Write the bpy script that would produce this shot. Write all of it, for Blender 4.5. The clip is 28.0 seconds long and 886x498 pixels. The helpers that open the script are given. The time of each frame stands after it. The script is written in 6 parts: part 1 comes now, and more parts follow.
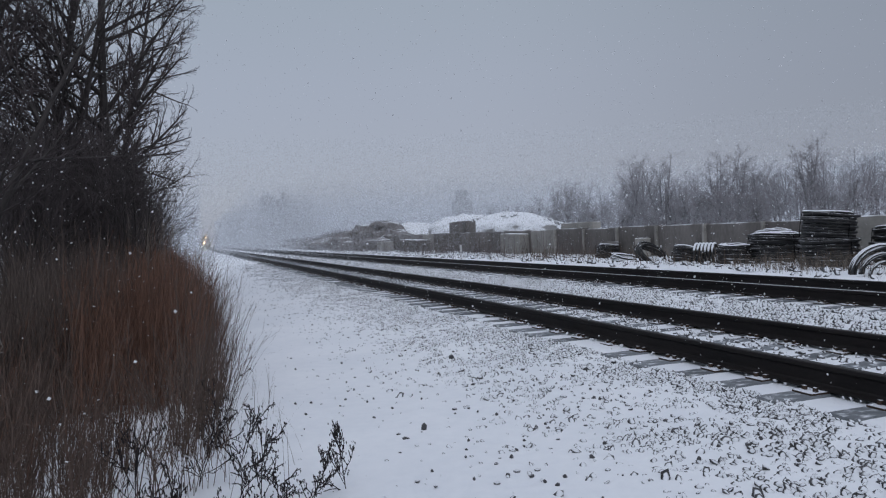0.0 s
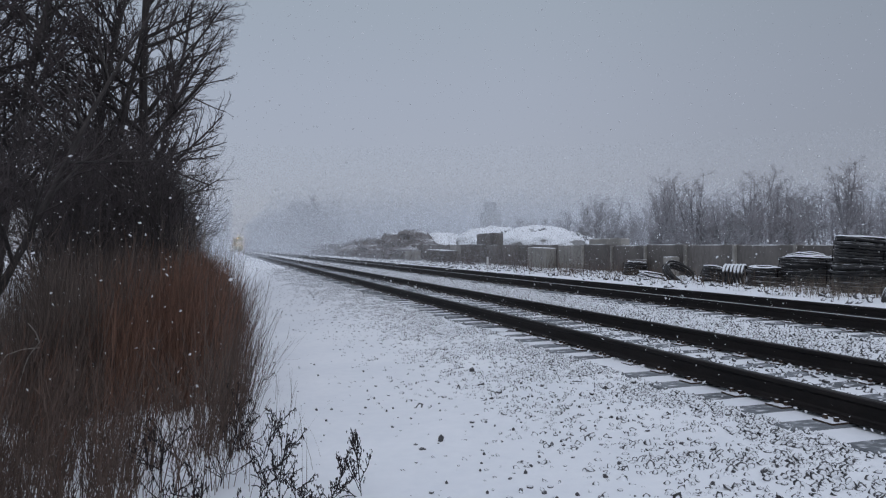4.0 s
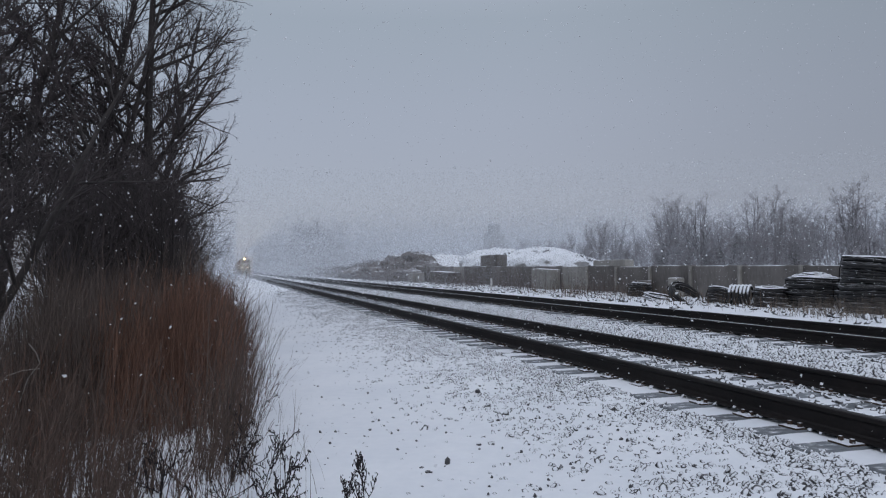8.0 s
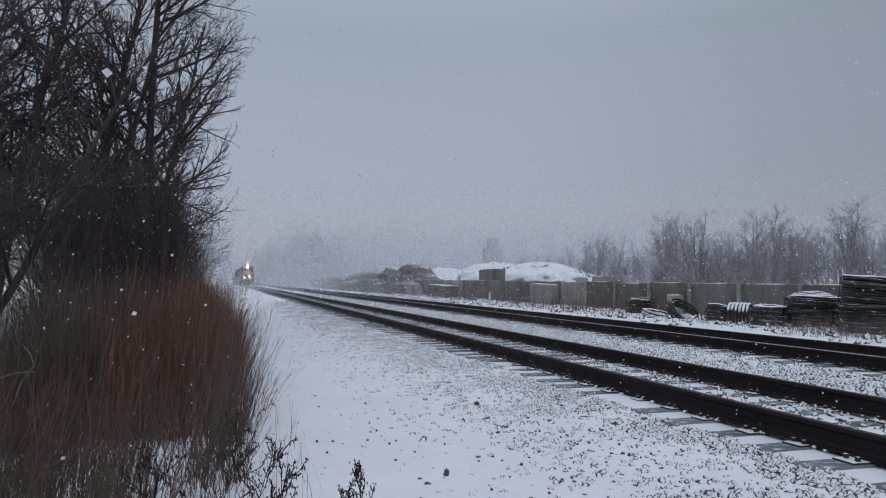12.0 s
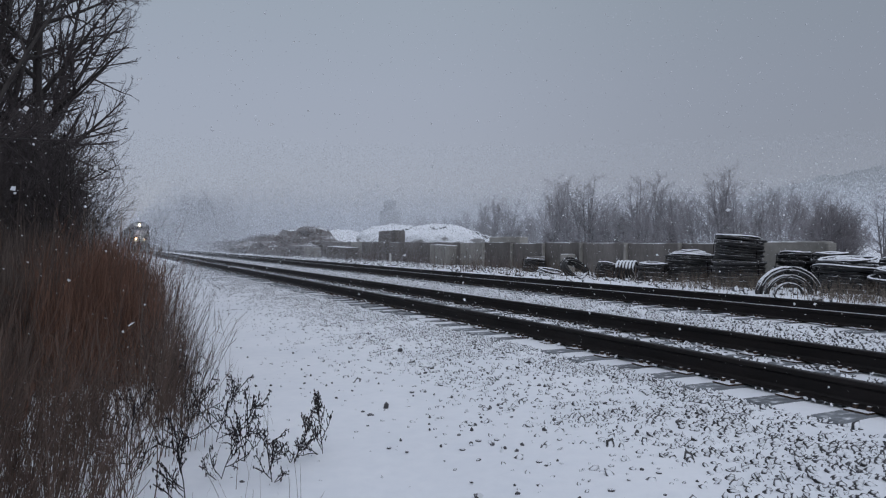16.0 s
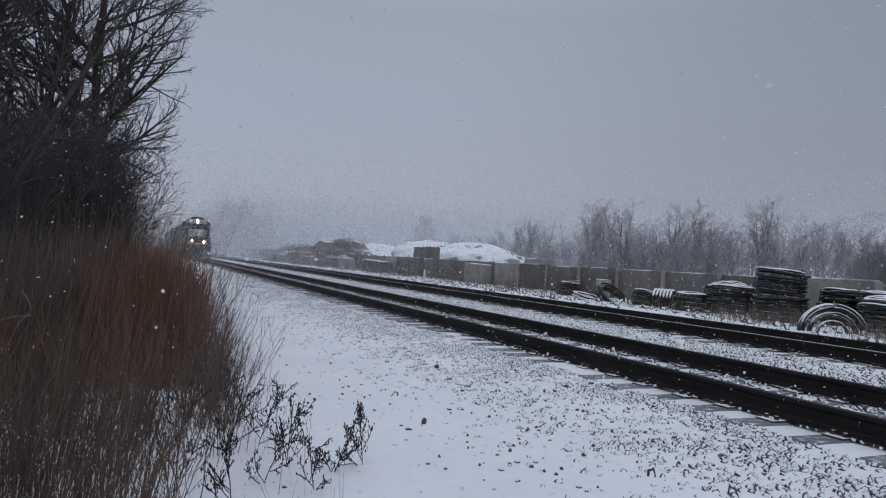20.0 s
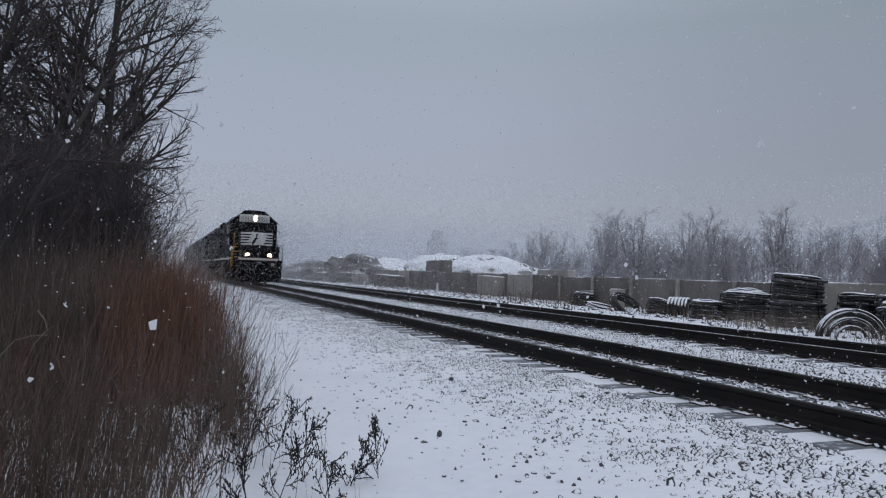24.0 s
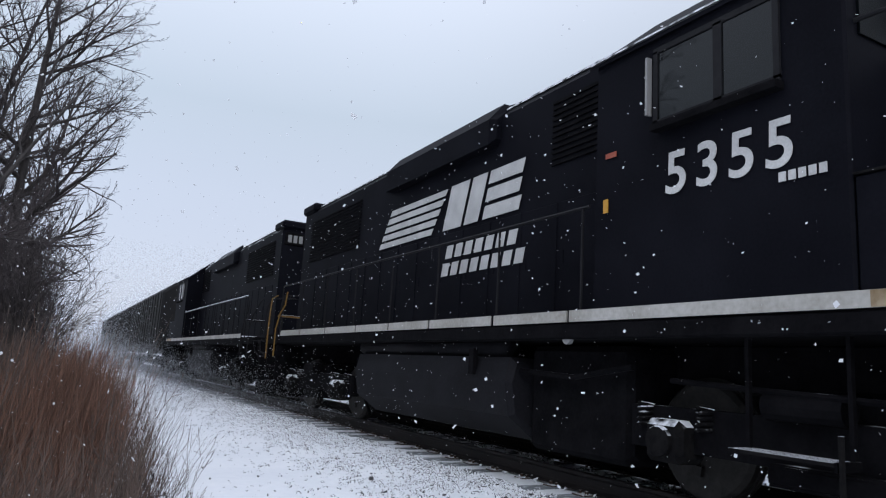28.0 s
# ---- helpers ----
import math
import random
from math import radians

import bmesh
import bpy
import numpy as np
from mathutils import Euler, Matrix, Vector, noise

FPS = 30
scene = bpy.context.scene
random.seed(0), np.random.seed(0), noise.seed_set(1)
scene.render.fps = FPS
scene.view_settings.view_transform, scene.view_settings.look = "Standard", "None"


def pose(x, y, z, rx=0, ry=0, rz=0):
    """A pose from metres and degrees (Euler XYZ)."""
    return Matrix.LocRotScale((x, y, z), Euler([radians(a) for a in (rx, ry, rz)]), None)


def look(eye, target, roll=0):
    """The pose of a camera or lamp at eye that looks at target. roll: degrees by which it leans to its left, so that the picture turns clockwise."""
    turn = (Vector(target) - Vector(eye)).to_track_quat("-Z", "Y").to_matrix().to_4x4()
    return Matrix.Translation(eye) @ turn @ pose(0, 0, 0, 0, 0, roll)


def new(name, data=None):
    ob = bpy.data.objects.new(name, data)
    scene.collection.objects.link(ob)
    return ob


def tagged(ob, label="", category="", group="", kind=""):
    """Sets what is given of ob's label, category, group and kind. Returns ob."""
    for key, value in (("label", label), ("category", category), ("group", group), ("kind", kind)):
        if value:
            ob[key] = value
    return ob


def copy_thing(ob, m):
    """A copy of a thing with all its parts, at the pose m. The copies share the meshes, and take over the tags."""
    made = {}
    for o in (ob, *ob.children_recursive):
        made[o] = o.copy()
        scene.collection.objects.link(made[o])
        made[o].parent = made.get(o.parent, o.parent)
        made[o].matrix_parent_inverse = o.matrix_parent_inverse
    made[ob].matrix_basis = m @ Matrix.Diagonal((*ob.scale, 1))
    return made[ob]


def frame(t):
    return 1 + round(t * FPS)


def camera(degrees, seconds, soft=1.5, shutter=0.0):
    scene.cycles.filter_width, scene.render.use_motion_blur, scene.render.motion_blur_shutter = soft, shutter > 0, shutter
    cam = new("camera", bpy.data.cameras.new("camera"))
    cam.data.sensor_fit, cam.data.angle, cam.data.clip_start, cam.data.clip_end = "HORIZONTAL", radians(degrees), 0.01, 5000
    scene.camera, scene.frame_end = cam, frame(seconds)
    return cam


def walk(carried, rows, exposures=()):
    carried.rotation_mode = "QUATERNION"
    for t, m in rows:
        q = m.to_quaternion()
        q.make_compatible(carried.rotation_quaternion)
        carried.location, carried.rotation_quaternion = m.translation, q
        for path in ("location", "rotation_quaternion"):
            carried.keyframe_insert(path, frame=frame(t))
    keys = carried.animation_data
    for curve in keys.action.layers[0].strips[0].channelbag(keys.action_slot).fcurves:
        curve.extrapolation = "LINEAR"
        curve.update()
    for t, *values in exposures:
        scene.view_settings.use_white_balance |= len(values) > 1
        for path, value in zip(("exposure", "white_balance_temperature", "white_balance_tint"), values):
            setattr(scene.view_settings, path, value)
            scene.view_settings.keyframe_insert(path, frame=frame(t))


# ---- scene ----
cam = camera(65.4, 28.0, 1.2)
PATH = [
    (0, (-4.395, 1.266, 1.09), (-3.713, 3.145, 1.05), -2.4),
    (0.5, (-4.401, 1.087, 1.148), (-3.786, 2.991, 1.124), -0.9),
    (1, (-4.402, 1.038, 1.167), (-3.84, 2.957, 1.131), -0.6),
    (1.5, (-4.403, 1.12, 1.135), (-3.831, 3.036, 1.099), -0.8),
    (2, (-4.396, 1.214, 1.102), (-3.803, 3.124, 1.071), -1.1),
    (2.5, (-4.398, 1.198, 1.108), (-3.828, 3.114, 1.084), -1.1),
    (3, (-4.401, 1.16, 1.118), (-3.779, 3.06, 1.102), -1.2),
    (3.5, (-4.398, 1.164, 1.122), (-3.781, 3.067, 1.109), -0.6),
    (5.5, (-4.394, 1.192, 1.115), (-3.793, 3.099, 1.135), -0.3),
    (6, (-4.396, 1.192, 1.11), (-3.788, 3.098, 1.139), -0.5),
    (6.5, (-4.397, 1.197, 1.112), (-3.79, 3.102, 1.149), -0.4),
    (7, (-4.397, 1.205, 1.107), (-3.794, 3.112, 1.148), -0.5),
    (7.5, (-4.394, 1.218, 1.104), (-3.795, 3.126, 1.154), -0.4),
    (8, (-4.395, 1.239, 1.095), (-3.796, 3.146, 1.151), -0.5),
    (8.5, (-4.395, 1.24, 1.094), (-3.803, 3.149, 1.158), -0.6),
    (9, (-4.403, 1.213, 1.094), (-3.823, 3.126, 1.171), -0.8),
    (9.5, (-4.408, 1.211, 1.09), (-3.81, 3.118, 1.171), -0.8),
    (10, (-4.404, 1.235, 1.082), (-3.804, 3.141, 1.165), -0.5),
    (10.5, (-4.403, 1.26, 1.073), (-3.804, 3.167, 1.158), -0.5),
    (11, (-4.417, 1.245, 1.071), (-3.818, 3.151, 1.165), -0.2),
    (11.5, (-4.415, 1.266, 1.064), (-3.813, 3.171, 1.155), 0.1),
    (12, (-4.408, 1.3, 1.054), (-3.805, 3.204, 1.15), 0.5),
    (12.5, (-4.407, 1.342, 1.043), (-3.791, 3.242, 1.143), 1.0),
    (14.5, (-4.554, 1.15, 1.068), (-3.963, 3.06, 1.086), 1.6),
    (15, (-4.636, 1.037, 1.043), (-3.965, 2.92, 1.095), 1.0),
    (15.5, (-4.779, 1.065, 0.971), (-3.987, 2.902, 0.946), -1.3),
    (16, (-4.856, 1.004, 0.958), (-3.972, 2.798, 0.948), 0.3),
    (16.5, (-4.879, 0.928, 0.956), (-4.009, 2.729, 0.993), 0.3),
    (17, (-4.886, 0.951, 0.965), (-3.986, 2.737, 0.975), 0.5),
    (17.5, (-4.88, 0.974, 0.954), (-3.973, 2.757, 0.97), 0.7),
    (18, (-4.879, 0.937, 0.954), (-3.978, 2.723, 0.978), 0.4),
    (18.5, (-4.883, 0.97, 0.951), (-3.986, 2.758, 0.978), 0.9),
    (19, (-4.911, 0.979, 0.947), (-4.076, 2.796, 0.983), 2.2),
    (19.5, (-4.959, 1.037, 0.951), (-4.171, 2.875, 0.976), 4.2),
    (20, (-4.963, 1.009, 0.955), (-4.168, 2.844, 0.994), 3.2),
    (20.5, (-4.929, 0.98, 0.948), (-4.122, 2.81, 0.98), 2.0),
    (21, (-4.914, 1.006, 0.954), (-4.114, 2.838, 0.995), 1.1),
    (21.5, (-4.918, 1.002, 0.955), (-4.134, 2.842, 0.984), 1.0),
    (23.5, (-4.94, 1.011, 0.942), (-4.172, 2.856, 1.009), 1.7),
    (24, (-4.955, 1.013, 0.939), (-4.195, 2.861, 1.015), 2.0),
    (24.5, (-4.957, 1.037, 0.946), (-4.199, 2.883, 1.067), 2.2),
    (25, (-4.959, 1.022, 0.939), (-4.213, 2.873, 1.071), 1.8),
    (25.5, (-4.911, 1.113, 0.965), (-4.227, 2.984, 1.152), 2.5),
    (26, (-4.871, 1.107, 0.932), (-4.093, 2.938, 1.137), 2.0),
    (26.5, (-4.98, 1.072, 0.926), (-4.152, 2.885, 1.093), 2.1),
    (27, (-5.007, 0.98, 0.929), (-4.142, 2.772, 1.129), 2.7),
    (27.5, (-5.008, 1.003, 0.952), (-4.09, 2.759, 1.225), 2.8),
    (28, (-5.026, 1.05, 0.979), (-4.083, 2.78, 1.323), 3.4),
]

# ---------------------------------------------------------------- exposure path
EXPOSURES = [(0, 0.04), (12.5, 0.05), (15.5, -0.02), (19.0, -0.02), (21.0, 0.02), (24.0, 0.05), (25.5, 0.06), (26.6, 0.13), (27.3, 0.24), (27.6, 0.40), (28.0, 0.84)]
walk(cam, [(t, look(eye, target, roll)) for t, eye, target, roll in PATH], EXPOSURES)

# ---------------------------------------------------------------- world and sun
world = bpy.data.worlds.new("overcast")
scene.world = world
world.use_nodes = True
wn, wl = world.node_tree.nodes, world.node_tree.links
wn.clear()
wo = wn.new("ShaderNodeOutputWorld")
bg = wn.new("ShaderNodeBackground")
bs = wn.new("ShaderNodeBackground")
ad = wn.new("ShaderNodeAddShader")
tc = wn.new("ShaderNodeTexCoord")
sx = wn.new("ShaderNodeSeparateXYZ")
rp = wn.new("ShaderNodeValToRGB")
sky = wn.new("ShaderNodeTexSky")
sky.sky_type = "NISHITA"
sky.sun_disc = False
sky.sun_elevation = radians(28)
sky.sun_rotation = radians(150)
bs.inputs["Strength"].default_value = 0.012
stops = [(0.0, (0.268, 0.293, 0.364)), (0.08, (0.293, 0.318, 0.39)), (0.22, (0.298, 0.334, 0.402)), (0.34, (0.285, 0.333, 0.39)), (0.55, (0.42, 0.468, 0.55)), (1.0, (0.68, 0.735, 0.85))]
while len(rp.color_ramp.elements) < len(stops):
    rp.color_ramp.elements.new(0.5)
for el, (p, c) in zip(rp.color_ramp.elements, stops):
    el.position, el.color = p, (c[0] * 1.025, c[1], c[2], 1)
wl.new(tc.outputs["Generated"], sx.inputs[0])
wl.new(sx.outputs["Z"], rp.inputs[0])
cloud = wn.new("ShaderNodeMapRange")
cloud.interpolation_type = "SMOOTHSTEP"
cloud.inputs["From Min"].default_value, cloud.inputs["From Max"].default_value = 0.35, 0.95
cloud.inputs["To Min"].default_value, cloud.inputs["To Max"].default_value = 1.03, 0.74
wl.new(sx.outputs["X"], cloud.inputs[0])
thick = wn.new("ShaderNodeVectorMath")
thick.operation = "SCALE"
wl.new(rp.outputs[0], thick.inputs[0])
wl.new(cloud.outputs[0], thick.inputs["Scale"])
wl.new(thick.outputs[0], bg.inputs[0])
wl.new(sky.outputs[0], bs.inputs[0])
wl.new(bg.outputs[0], ad.inputs[0])
wl.new(bs.outputs[0], ad.inputs[1])
wl.new(ad.outputs[0], wo.inputs[0])

sun = new("sun", bpy.data.lights.new("sun", "SUN"))
sun.data.energy, sun.data.angle, sun.data.color = 0.3, radians(25), (1.0, 0.98, 0.95)
sun.matrix_world = look((0, 0, 50), (10, 17, 38.0))

# ---------------------------------------------------------------- materials
SNOW = (0.82, 0.85, 0.90)


def mk(name, c1, c2, scale=4.0, rough=0.8, metal=0.0, bump=0.15, snow=0.0, vary=0.0, coord="Object", stretch=(1, 1, 1), fine=30.0, island=0.0, translucent=0.0, spec=0.4, clear=0.0, wind=(0, 0, 1)):
    """Two tones in two scales of noise, fine relief, and snow on what faces up or into the wind."""
    m = bpy.data.materials.new(name)
    m.use_nodes = True
    n, l = m.node_tree.nodes, m.node_tree.links
    b = n["Principled BSDF"]
    co = n.new("ShaderNodeTexCoord")
    mp = n.new("ShaderNodeMapping")
    mp.inputs["Scale"].default_value = stretch
    l.new(co.outputs[coord], mp.inputs[0])
    n1 = n.new("ShaderNodeTexNoise")
    n1.inputs["Scale"].default_value, n1.inputs["Detail"].default_value = scale, 6
    n2 = n.new("ShaderNodeTexNoise")
    n2.inputs["Scale"].default_value, n2.inputs["Detail"].default_value = fine, 4
    l.new(mp.outputs[0], n1.inputs["Vector"])
    l.new(mp.outputs[0], n2.inputs["Vector"])
    a = n.new("ShaderNodeMath")
    a.operation = "MULTIPLY_ADD"
    a.inputs[1].default_value, a.inputs[2].default_value = 0.5, 0.0
    l.new(n2.outputs[0], a.inputs[0])
    s = n.new("ShaderNodeMath")
    s.operation = "MULTIPLY_ADD"
    s.inputs[1].default_value = 0.9
    l.new(n1.outputs[0], s.inputs[0])
    l.new(a.outputs[0], s.inputs[2])
    r = n.new("ShaderNodeValToRGB")
    r.color_ramp.elements[0].position, r.color_ramp.elements[1].position = 0.45, 0.95
    r.color_ramp.elements[0].color, r.color_ramp.elements[1].color = (*c1, 1), (*c2, 1)
    l.new(s.outputs[0], r.inputs[0])
    col = r.outputs[0]
    if vary or island:
        hv = n.new("ShaderNodeHueSaturation")
        src = n.new("ShaderNodeObjectInfo") if vary else n.new("ShaderNodeNewGeometry")
        mr = n.new("ShaderNodeMapRange")
        w = vary or island
        mr.inputs["To Min"].default_value, mr.inputs["To Max"].default_value = 1 - w, 1 + w
        l.new(src.outputs["Random" if vary else "Random Per Island"], mr.inputs[0])
        l.new(mr.outputs[0], hv.inputs["Value"])
        l.new(col, hv.inputs["Color"])
        col = hv.outputs[0]
    ro = None
    if snow:
        g = n.new("ShaderNodeNewGeometry")
        sp = n.new("ShaderNodeVectorMath")
        sp.operation = "DOT_PRODUCT"
        sp.inputs[1].default_value = wind
        l.new(g.outputs["Normal"], sp.inputs[0])
        q = n.new("ShaderNodeMath")
        q.operation = "MULTIPLY_ADD"
        q.inputs[1].default_value = 0.9
        l.new(n1.outputs[0], q.inputs[0])
        l.new(sp.outputs["Value"], q.inputs[2])
        st = n.new("ShaderNodeMapRange")
        st.interpolation_type = "SMOOTHSTEP"
        t0 = 1.6 - snow
        st.inputs["From Min"].default_value, st.inputs["From Max"].default_value = t0 - 0.12, t0 + 0.12
        l.new(q.outputs[0], st.inputs[0])
        mx = n.new("ShaderNodeMixRGB")
        mx.inputs["Color2"].default_value = (*SNOW, 1)
        l.new(st.outputs[0], mx.inputs["Fac"])
        l.new(col, mx.inputs["Color1"])
        col = mx.outputs[0]
        ro = n.new("ShaderNodeMapRange")
        ro.inputs["To Min"].default_value, ro.inputs["To Max"].default_value = rough, 0.7
        l.new(st.outputs[0], ro.inputs[0])
    l.new(col, b.inputs["Base Color"])
    b.inputs["Roughness"].default_value = rough
    if ro:
        l.new(ro.outputs[0], b.inputs["Roughness"])
    b.inputs["Metallic"].default_value = metal
    b.inputs["Specular IOR Level"].default_value = spec
    if bump:
        bp = n.new("ShaderNodeBump")
        bp.inputs["Strength"].default_value, bp.inputs["Distance"].default_value = bump, 0.02
        l.new(s.outputs[0], bp.inputs["Height"])
        l.new(bp.outputs[0], b.inputs["Normal"])
    if translucent:
        tr = n.new("ShaderNodeBsdfTranslucent")
        ms = n.new("ShaderNodeMixShader")
        ms.inputs[0].default_value = translucent
        l.new(col, tr.inputs[0])
        l.new(b.outputs[0], ms.inputs[1])
        l.new(tr.outputs[0], ms.inputs[2])
        l.new(ms.outputs[0], n["Material Output"].inputs[0])
        if clear:
            tp = n.new("ShaderNodeBsdfTransparent")
            mc = n.new("ShaderNodeMixShader")
            mc.inputs[0].default_value = clear
            l.new(ms.outputs[0], mc.inputs[1])
            l.new(tp.outputs[0], mc.inputs[2])
            l.new(mc.outputs[0], n["Material Output"].inputs[0])
    return m


def glow(name, colour, strength):
    m = bpy.data.materials.new(name)
    m.use_nodes = True
    b = m.node_tree.nodes["Principled BSDF"]
    b.inputs["Base Color"].default_value = (*colour, 1)
    b.inputs["Emission Color"].default_value = (*colour, 1)
    b.inputs["Emission Strength"].default_value = strength
    return m


def glassy(name, tint, spec=0.3, rough=0.04):
    m = bpy.data.materials.new(name)
    m.use_nodes = True
    b = m.node_tree.nodes["Principled BSDF"]
    b.inputs["Base Color"].default_value = (*tint, 1)
    b.inputs["Roughness"].default_value = rough
    b.inputs["Specular IOR Level"].default_value = spec
    return m


def mirror(name, tint, rough):
    m = glassy(name, tint, 0.5, rough)
    m.node_tree.nodes["Principled BSDF"].inputs["Metallic"].default_value = 1.0
    return m


M_SNOW = mk("snow", (0.76, 0.795, 0.845), (0.86, 0.885, 0.92), 0.9, 0.75, bump=1.0, fine=11.0)
M_PILE = mk("pile_snow", (0.20, 0.20, 0.20), (0.42, 0.42, 0.42), 0.8, 0.8, bump=0.9, fine=4.0, snow=1.0)
M_FLAKE = mk("snowflake", (0.75, 0.77, 0.80), (0.83, 0.845, 0.87), 4, 0.9, bump=0, translucent=0.5)
M_HAZE = mk("fine_drifting_snow", (0.73, 0.755, 0.795), (0.755, 0.78, 0.82), 4, 0.95, bump=0, translucent=0.5, spec=0.1)
M_MIST = mk("thin_drifting_snow", (0.73, 0.755, 0.795), (0.755, 0.78, 0.82), 4, 0.95, bump=0, translucent=0.5, spec=0.1, clear=0.68)
M_VEIL = mk("loose_drifting_snow", (0.73, 0.755, 0.795), (0.755, 0.78, 0.82), 4, 0.95, bump=0, translucent=0.5, spec=0.1, clear=0.78)
M_STONE = mk("ballast_stone", (0.04, 0.04, 0.044), (0.12, 0.12, 0.125), 14, 0.9, bump=0.3, snow=0.45, island=0.45, wind=(-0.32, -0.66, 0.68))
M_STONE_BARE = mk("bare_stone", (0.04, 0.04, 0.045), (0.10, 0.10, 0.105), 14, 0.9, bump=0.3, snow=0.25, island=0.5)
M_TIE = mk("weathered_tie", (0.11, 0.123, 0.137), (0.225, 0.245, 0.265), 5, 0.9, bump=0.5, snow=0.03, vary=0.25, stretch=(1.5, 3, 4))
M_RAIL = mk("rusty_rail", (0.006, 0.0055, 0.006), (0.020, 0.016, 0.0155), 6, 0.6, 0.2, 0.3, spec=0.3, fine=60, stretch=(1, 0.3, 1))
M_IRON = mk("tie_plate_iron", (0.03, 0.022, 0.018), (0.09, 0.06, 0.045), 20, 0.8, 0.3, 0.3, snow=0.45)
M_WALL = mk("concrete_wall", (0.082, 0.076, 0.073), (0.20, 0.188, 0.18), 0.7, 0.9, bump=0.4, snow=0.35, vary=0.22, fine=9, stretch=(1, 1, 0.45))
M_WALL_PALE = mk("pale_concrete", (0.21, 0.205, 0.192), (0.37, 0.358, 0.335), 1.2, 0.9, bump=0.4, snow=0.4, vary=0.15, fine=9)
M_PIPE = mk("black_pipe", (0.008, 0.008, 0.009), (0.022, 0.022, 0.024), 5, 0.5, bump=0.1, snow=0.16, vary=0.2)
M_PIPE_SNOWY = mk("snowy_pipe", (0.012, 0.012, 0.013), (0.03, 0.03, 0.032), 5, 0.5, bump=0.1, snow=0.85, vary=0.2)
M_BARK = mk("bark", (0.027, 0.024, 0.024), (0.072, 0.064, 0.062), 6, 0.95, bump=0.6, snow=0.12, stretch=(3, 3, 0.6))
M_TWIG = mk("twig", (0.036, 0.030, 0.031), (0.082, 0.068, 0.07), 3, 0.95, bump=0)
# Far bark and twigs carry a paled colour that stands in for haze.
M_BARK_FAR = mk("haze_paled_bark", (0.115, 0.107, 0.115), (0.20, 0.19, 0.20), 6, 0.95, bump=0.4, snow=0.3, vary=0.2)
M_TWIG_FAR = mk("haze_paled_twig", (0.18, 0.168, 0.178), (0.28, 0.266, 0.282), 3, 0.95, bump=0, vary=0.2)
M_REED = mk("dry_reed", (0.086, 0.046, 0.033), (0.205, 0.112, 0.079), 1.2, 0.9, bump=0, island=0.5)
M_STRAW = mk("straw", (0.06, 0.043, 0.032), (0.175, 0.13, 0.098), 1.2, 0.9, bump=0, island=0.5)
M_WEED = mk("dead_weed", (0.064, 0.050, 0.044), (0.16, 0.126, 0.11), 2, 0.95, bump=0, island=0.5)
M_SEED = mk("seed_head", (0.016, 0.015, 0.017), (0.045, 0.04, 0.042), 9, 0.95, bump=0.2, spec=0.06)
M_TUFT = mk("pale_dry_grass", (0.10, 0.085, 0.072), (0.23, 0.195, 0.165), 1.2, 0.9, bump=0, island=0.4)
M_DARK_STALK = mk("dark_red_stalk", (0.055, 0.039, 0.033), (0.145, 0.104, 0.086), 2, 0.95, bump=0, island=0.4)
M_PALE_STALK = mk("bleached_stalk", (0.20, 0.18, 0.165), (0.30, 0.275, 0.255), 6, 0.9, bump=0.1)
# Undergrowth twigs are set lighter than tree twigs to imitate mist.
M_BUSH = mk("mist_lightened_bush_twig", (0.045, 0.038, 0.039), (0.10, 0.086, 0.088), 3, 0.95, bump=0, vary=0.2)
# Brush dusted with snow; the dusting also pales it in place of haze.
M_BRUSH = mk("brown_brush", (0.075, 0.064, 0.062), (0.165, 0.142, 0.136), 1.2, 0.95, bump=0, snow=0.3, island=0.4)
M_BLACK = mk("black_paint", (0.0031, 0.0033, 0.0054), (0.0084, 0.0087, 0.0126), 1.1, 0.62, bump=0.06, fine=40, spec=0.04)
M_UNDER = mk("grimy_underframe", (0.0024, 0.0024, 0.0033), (0.0085, 0.0082, 0.0095), 5, 0.85, bump=0.4, snow=0.02, spec=0.05)
M_TANK = mk("fuel_tank_paint", (0.006, 0.006, 0.0075), (0.015, 0.015, 0.0185), 1.4, 0.65, bump=0.15, spec=0.1)
M_WHITE = mk("white_paint", (0.40, 0.40, 0.40), (0.62, 0.62, 0.61), 3, 0.5, bump=0.05, fine=50)
M_SILL = mk("dirty_white_stripe", (0.30, 0.285, 0.25), (0.52, 0.51, 0.485), 1.5, 0.6, bump=0.08, fine=24, snow=0.1)
M_YELLOW = mk("yellow_paint", (0.36, 0.19, 0.02), (0.56, 0.32, 0.05), 8, 0.5, bump=0.05)
M_YELLOW_GRIMY = mk("grimy_yellow_paint", (0.11, 0.06, 0.010), (0.26, 0.145, 0.028), 8, 0.7, bump=0.1, snow=0.1)
M_DARKRAIL = mk("dark_handrail", (0.012, 0.012, 0.014), (0.02, 0.02, 0.022), 9, 0.6, bump=0, spec=0.08)
M_SNOWRAIL = mk("snowy_handrail", (0.02, 0.02, 0.022), (0.04, 0.04, 0.045), 9, 0.6, bump=0, snow=1.2)
M_STEEL = mk("worn_steel", (0.008, 0.0075, 0.007), (0.03, 0.028, 0.026), 9, 0.6, 0.2, 0.25, spec=0.3)
M_ORANGE = mk("orange_plate", (0.5, 0.24, 0.03), (0.6, 0.32, 0.05), 6, 0.5, bump=0)
M_RED = mk("red_reflector", (0.25, 0.05, 0.03), (0.35, 0.09, 0.05), 6, 0.4, bump=0)
M_HOSE = mk("frosted_hose", (0.075, 0.075, 0.08), (0.17, 0.17, 0.175), 20, 0.7, bump=0.2, snow=0.4)
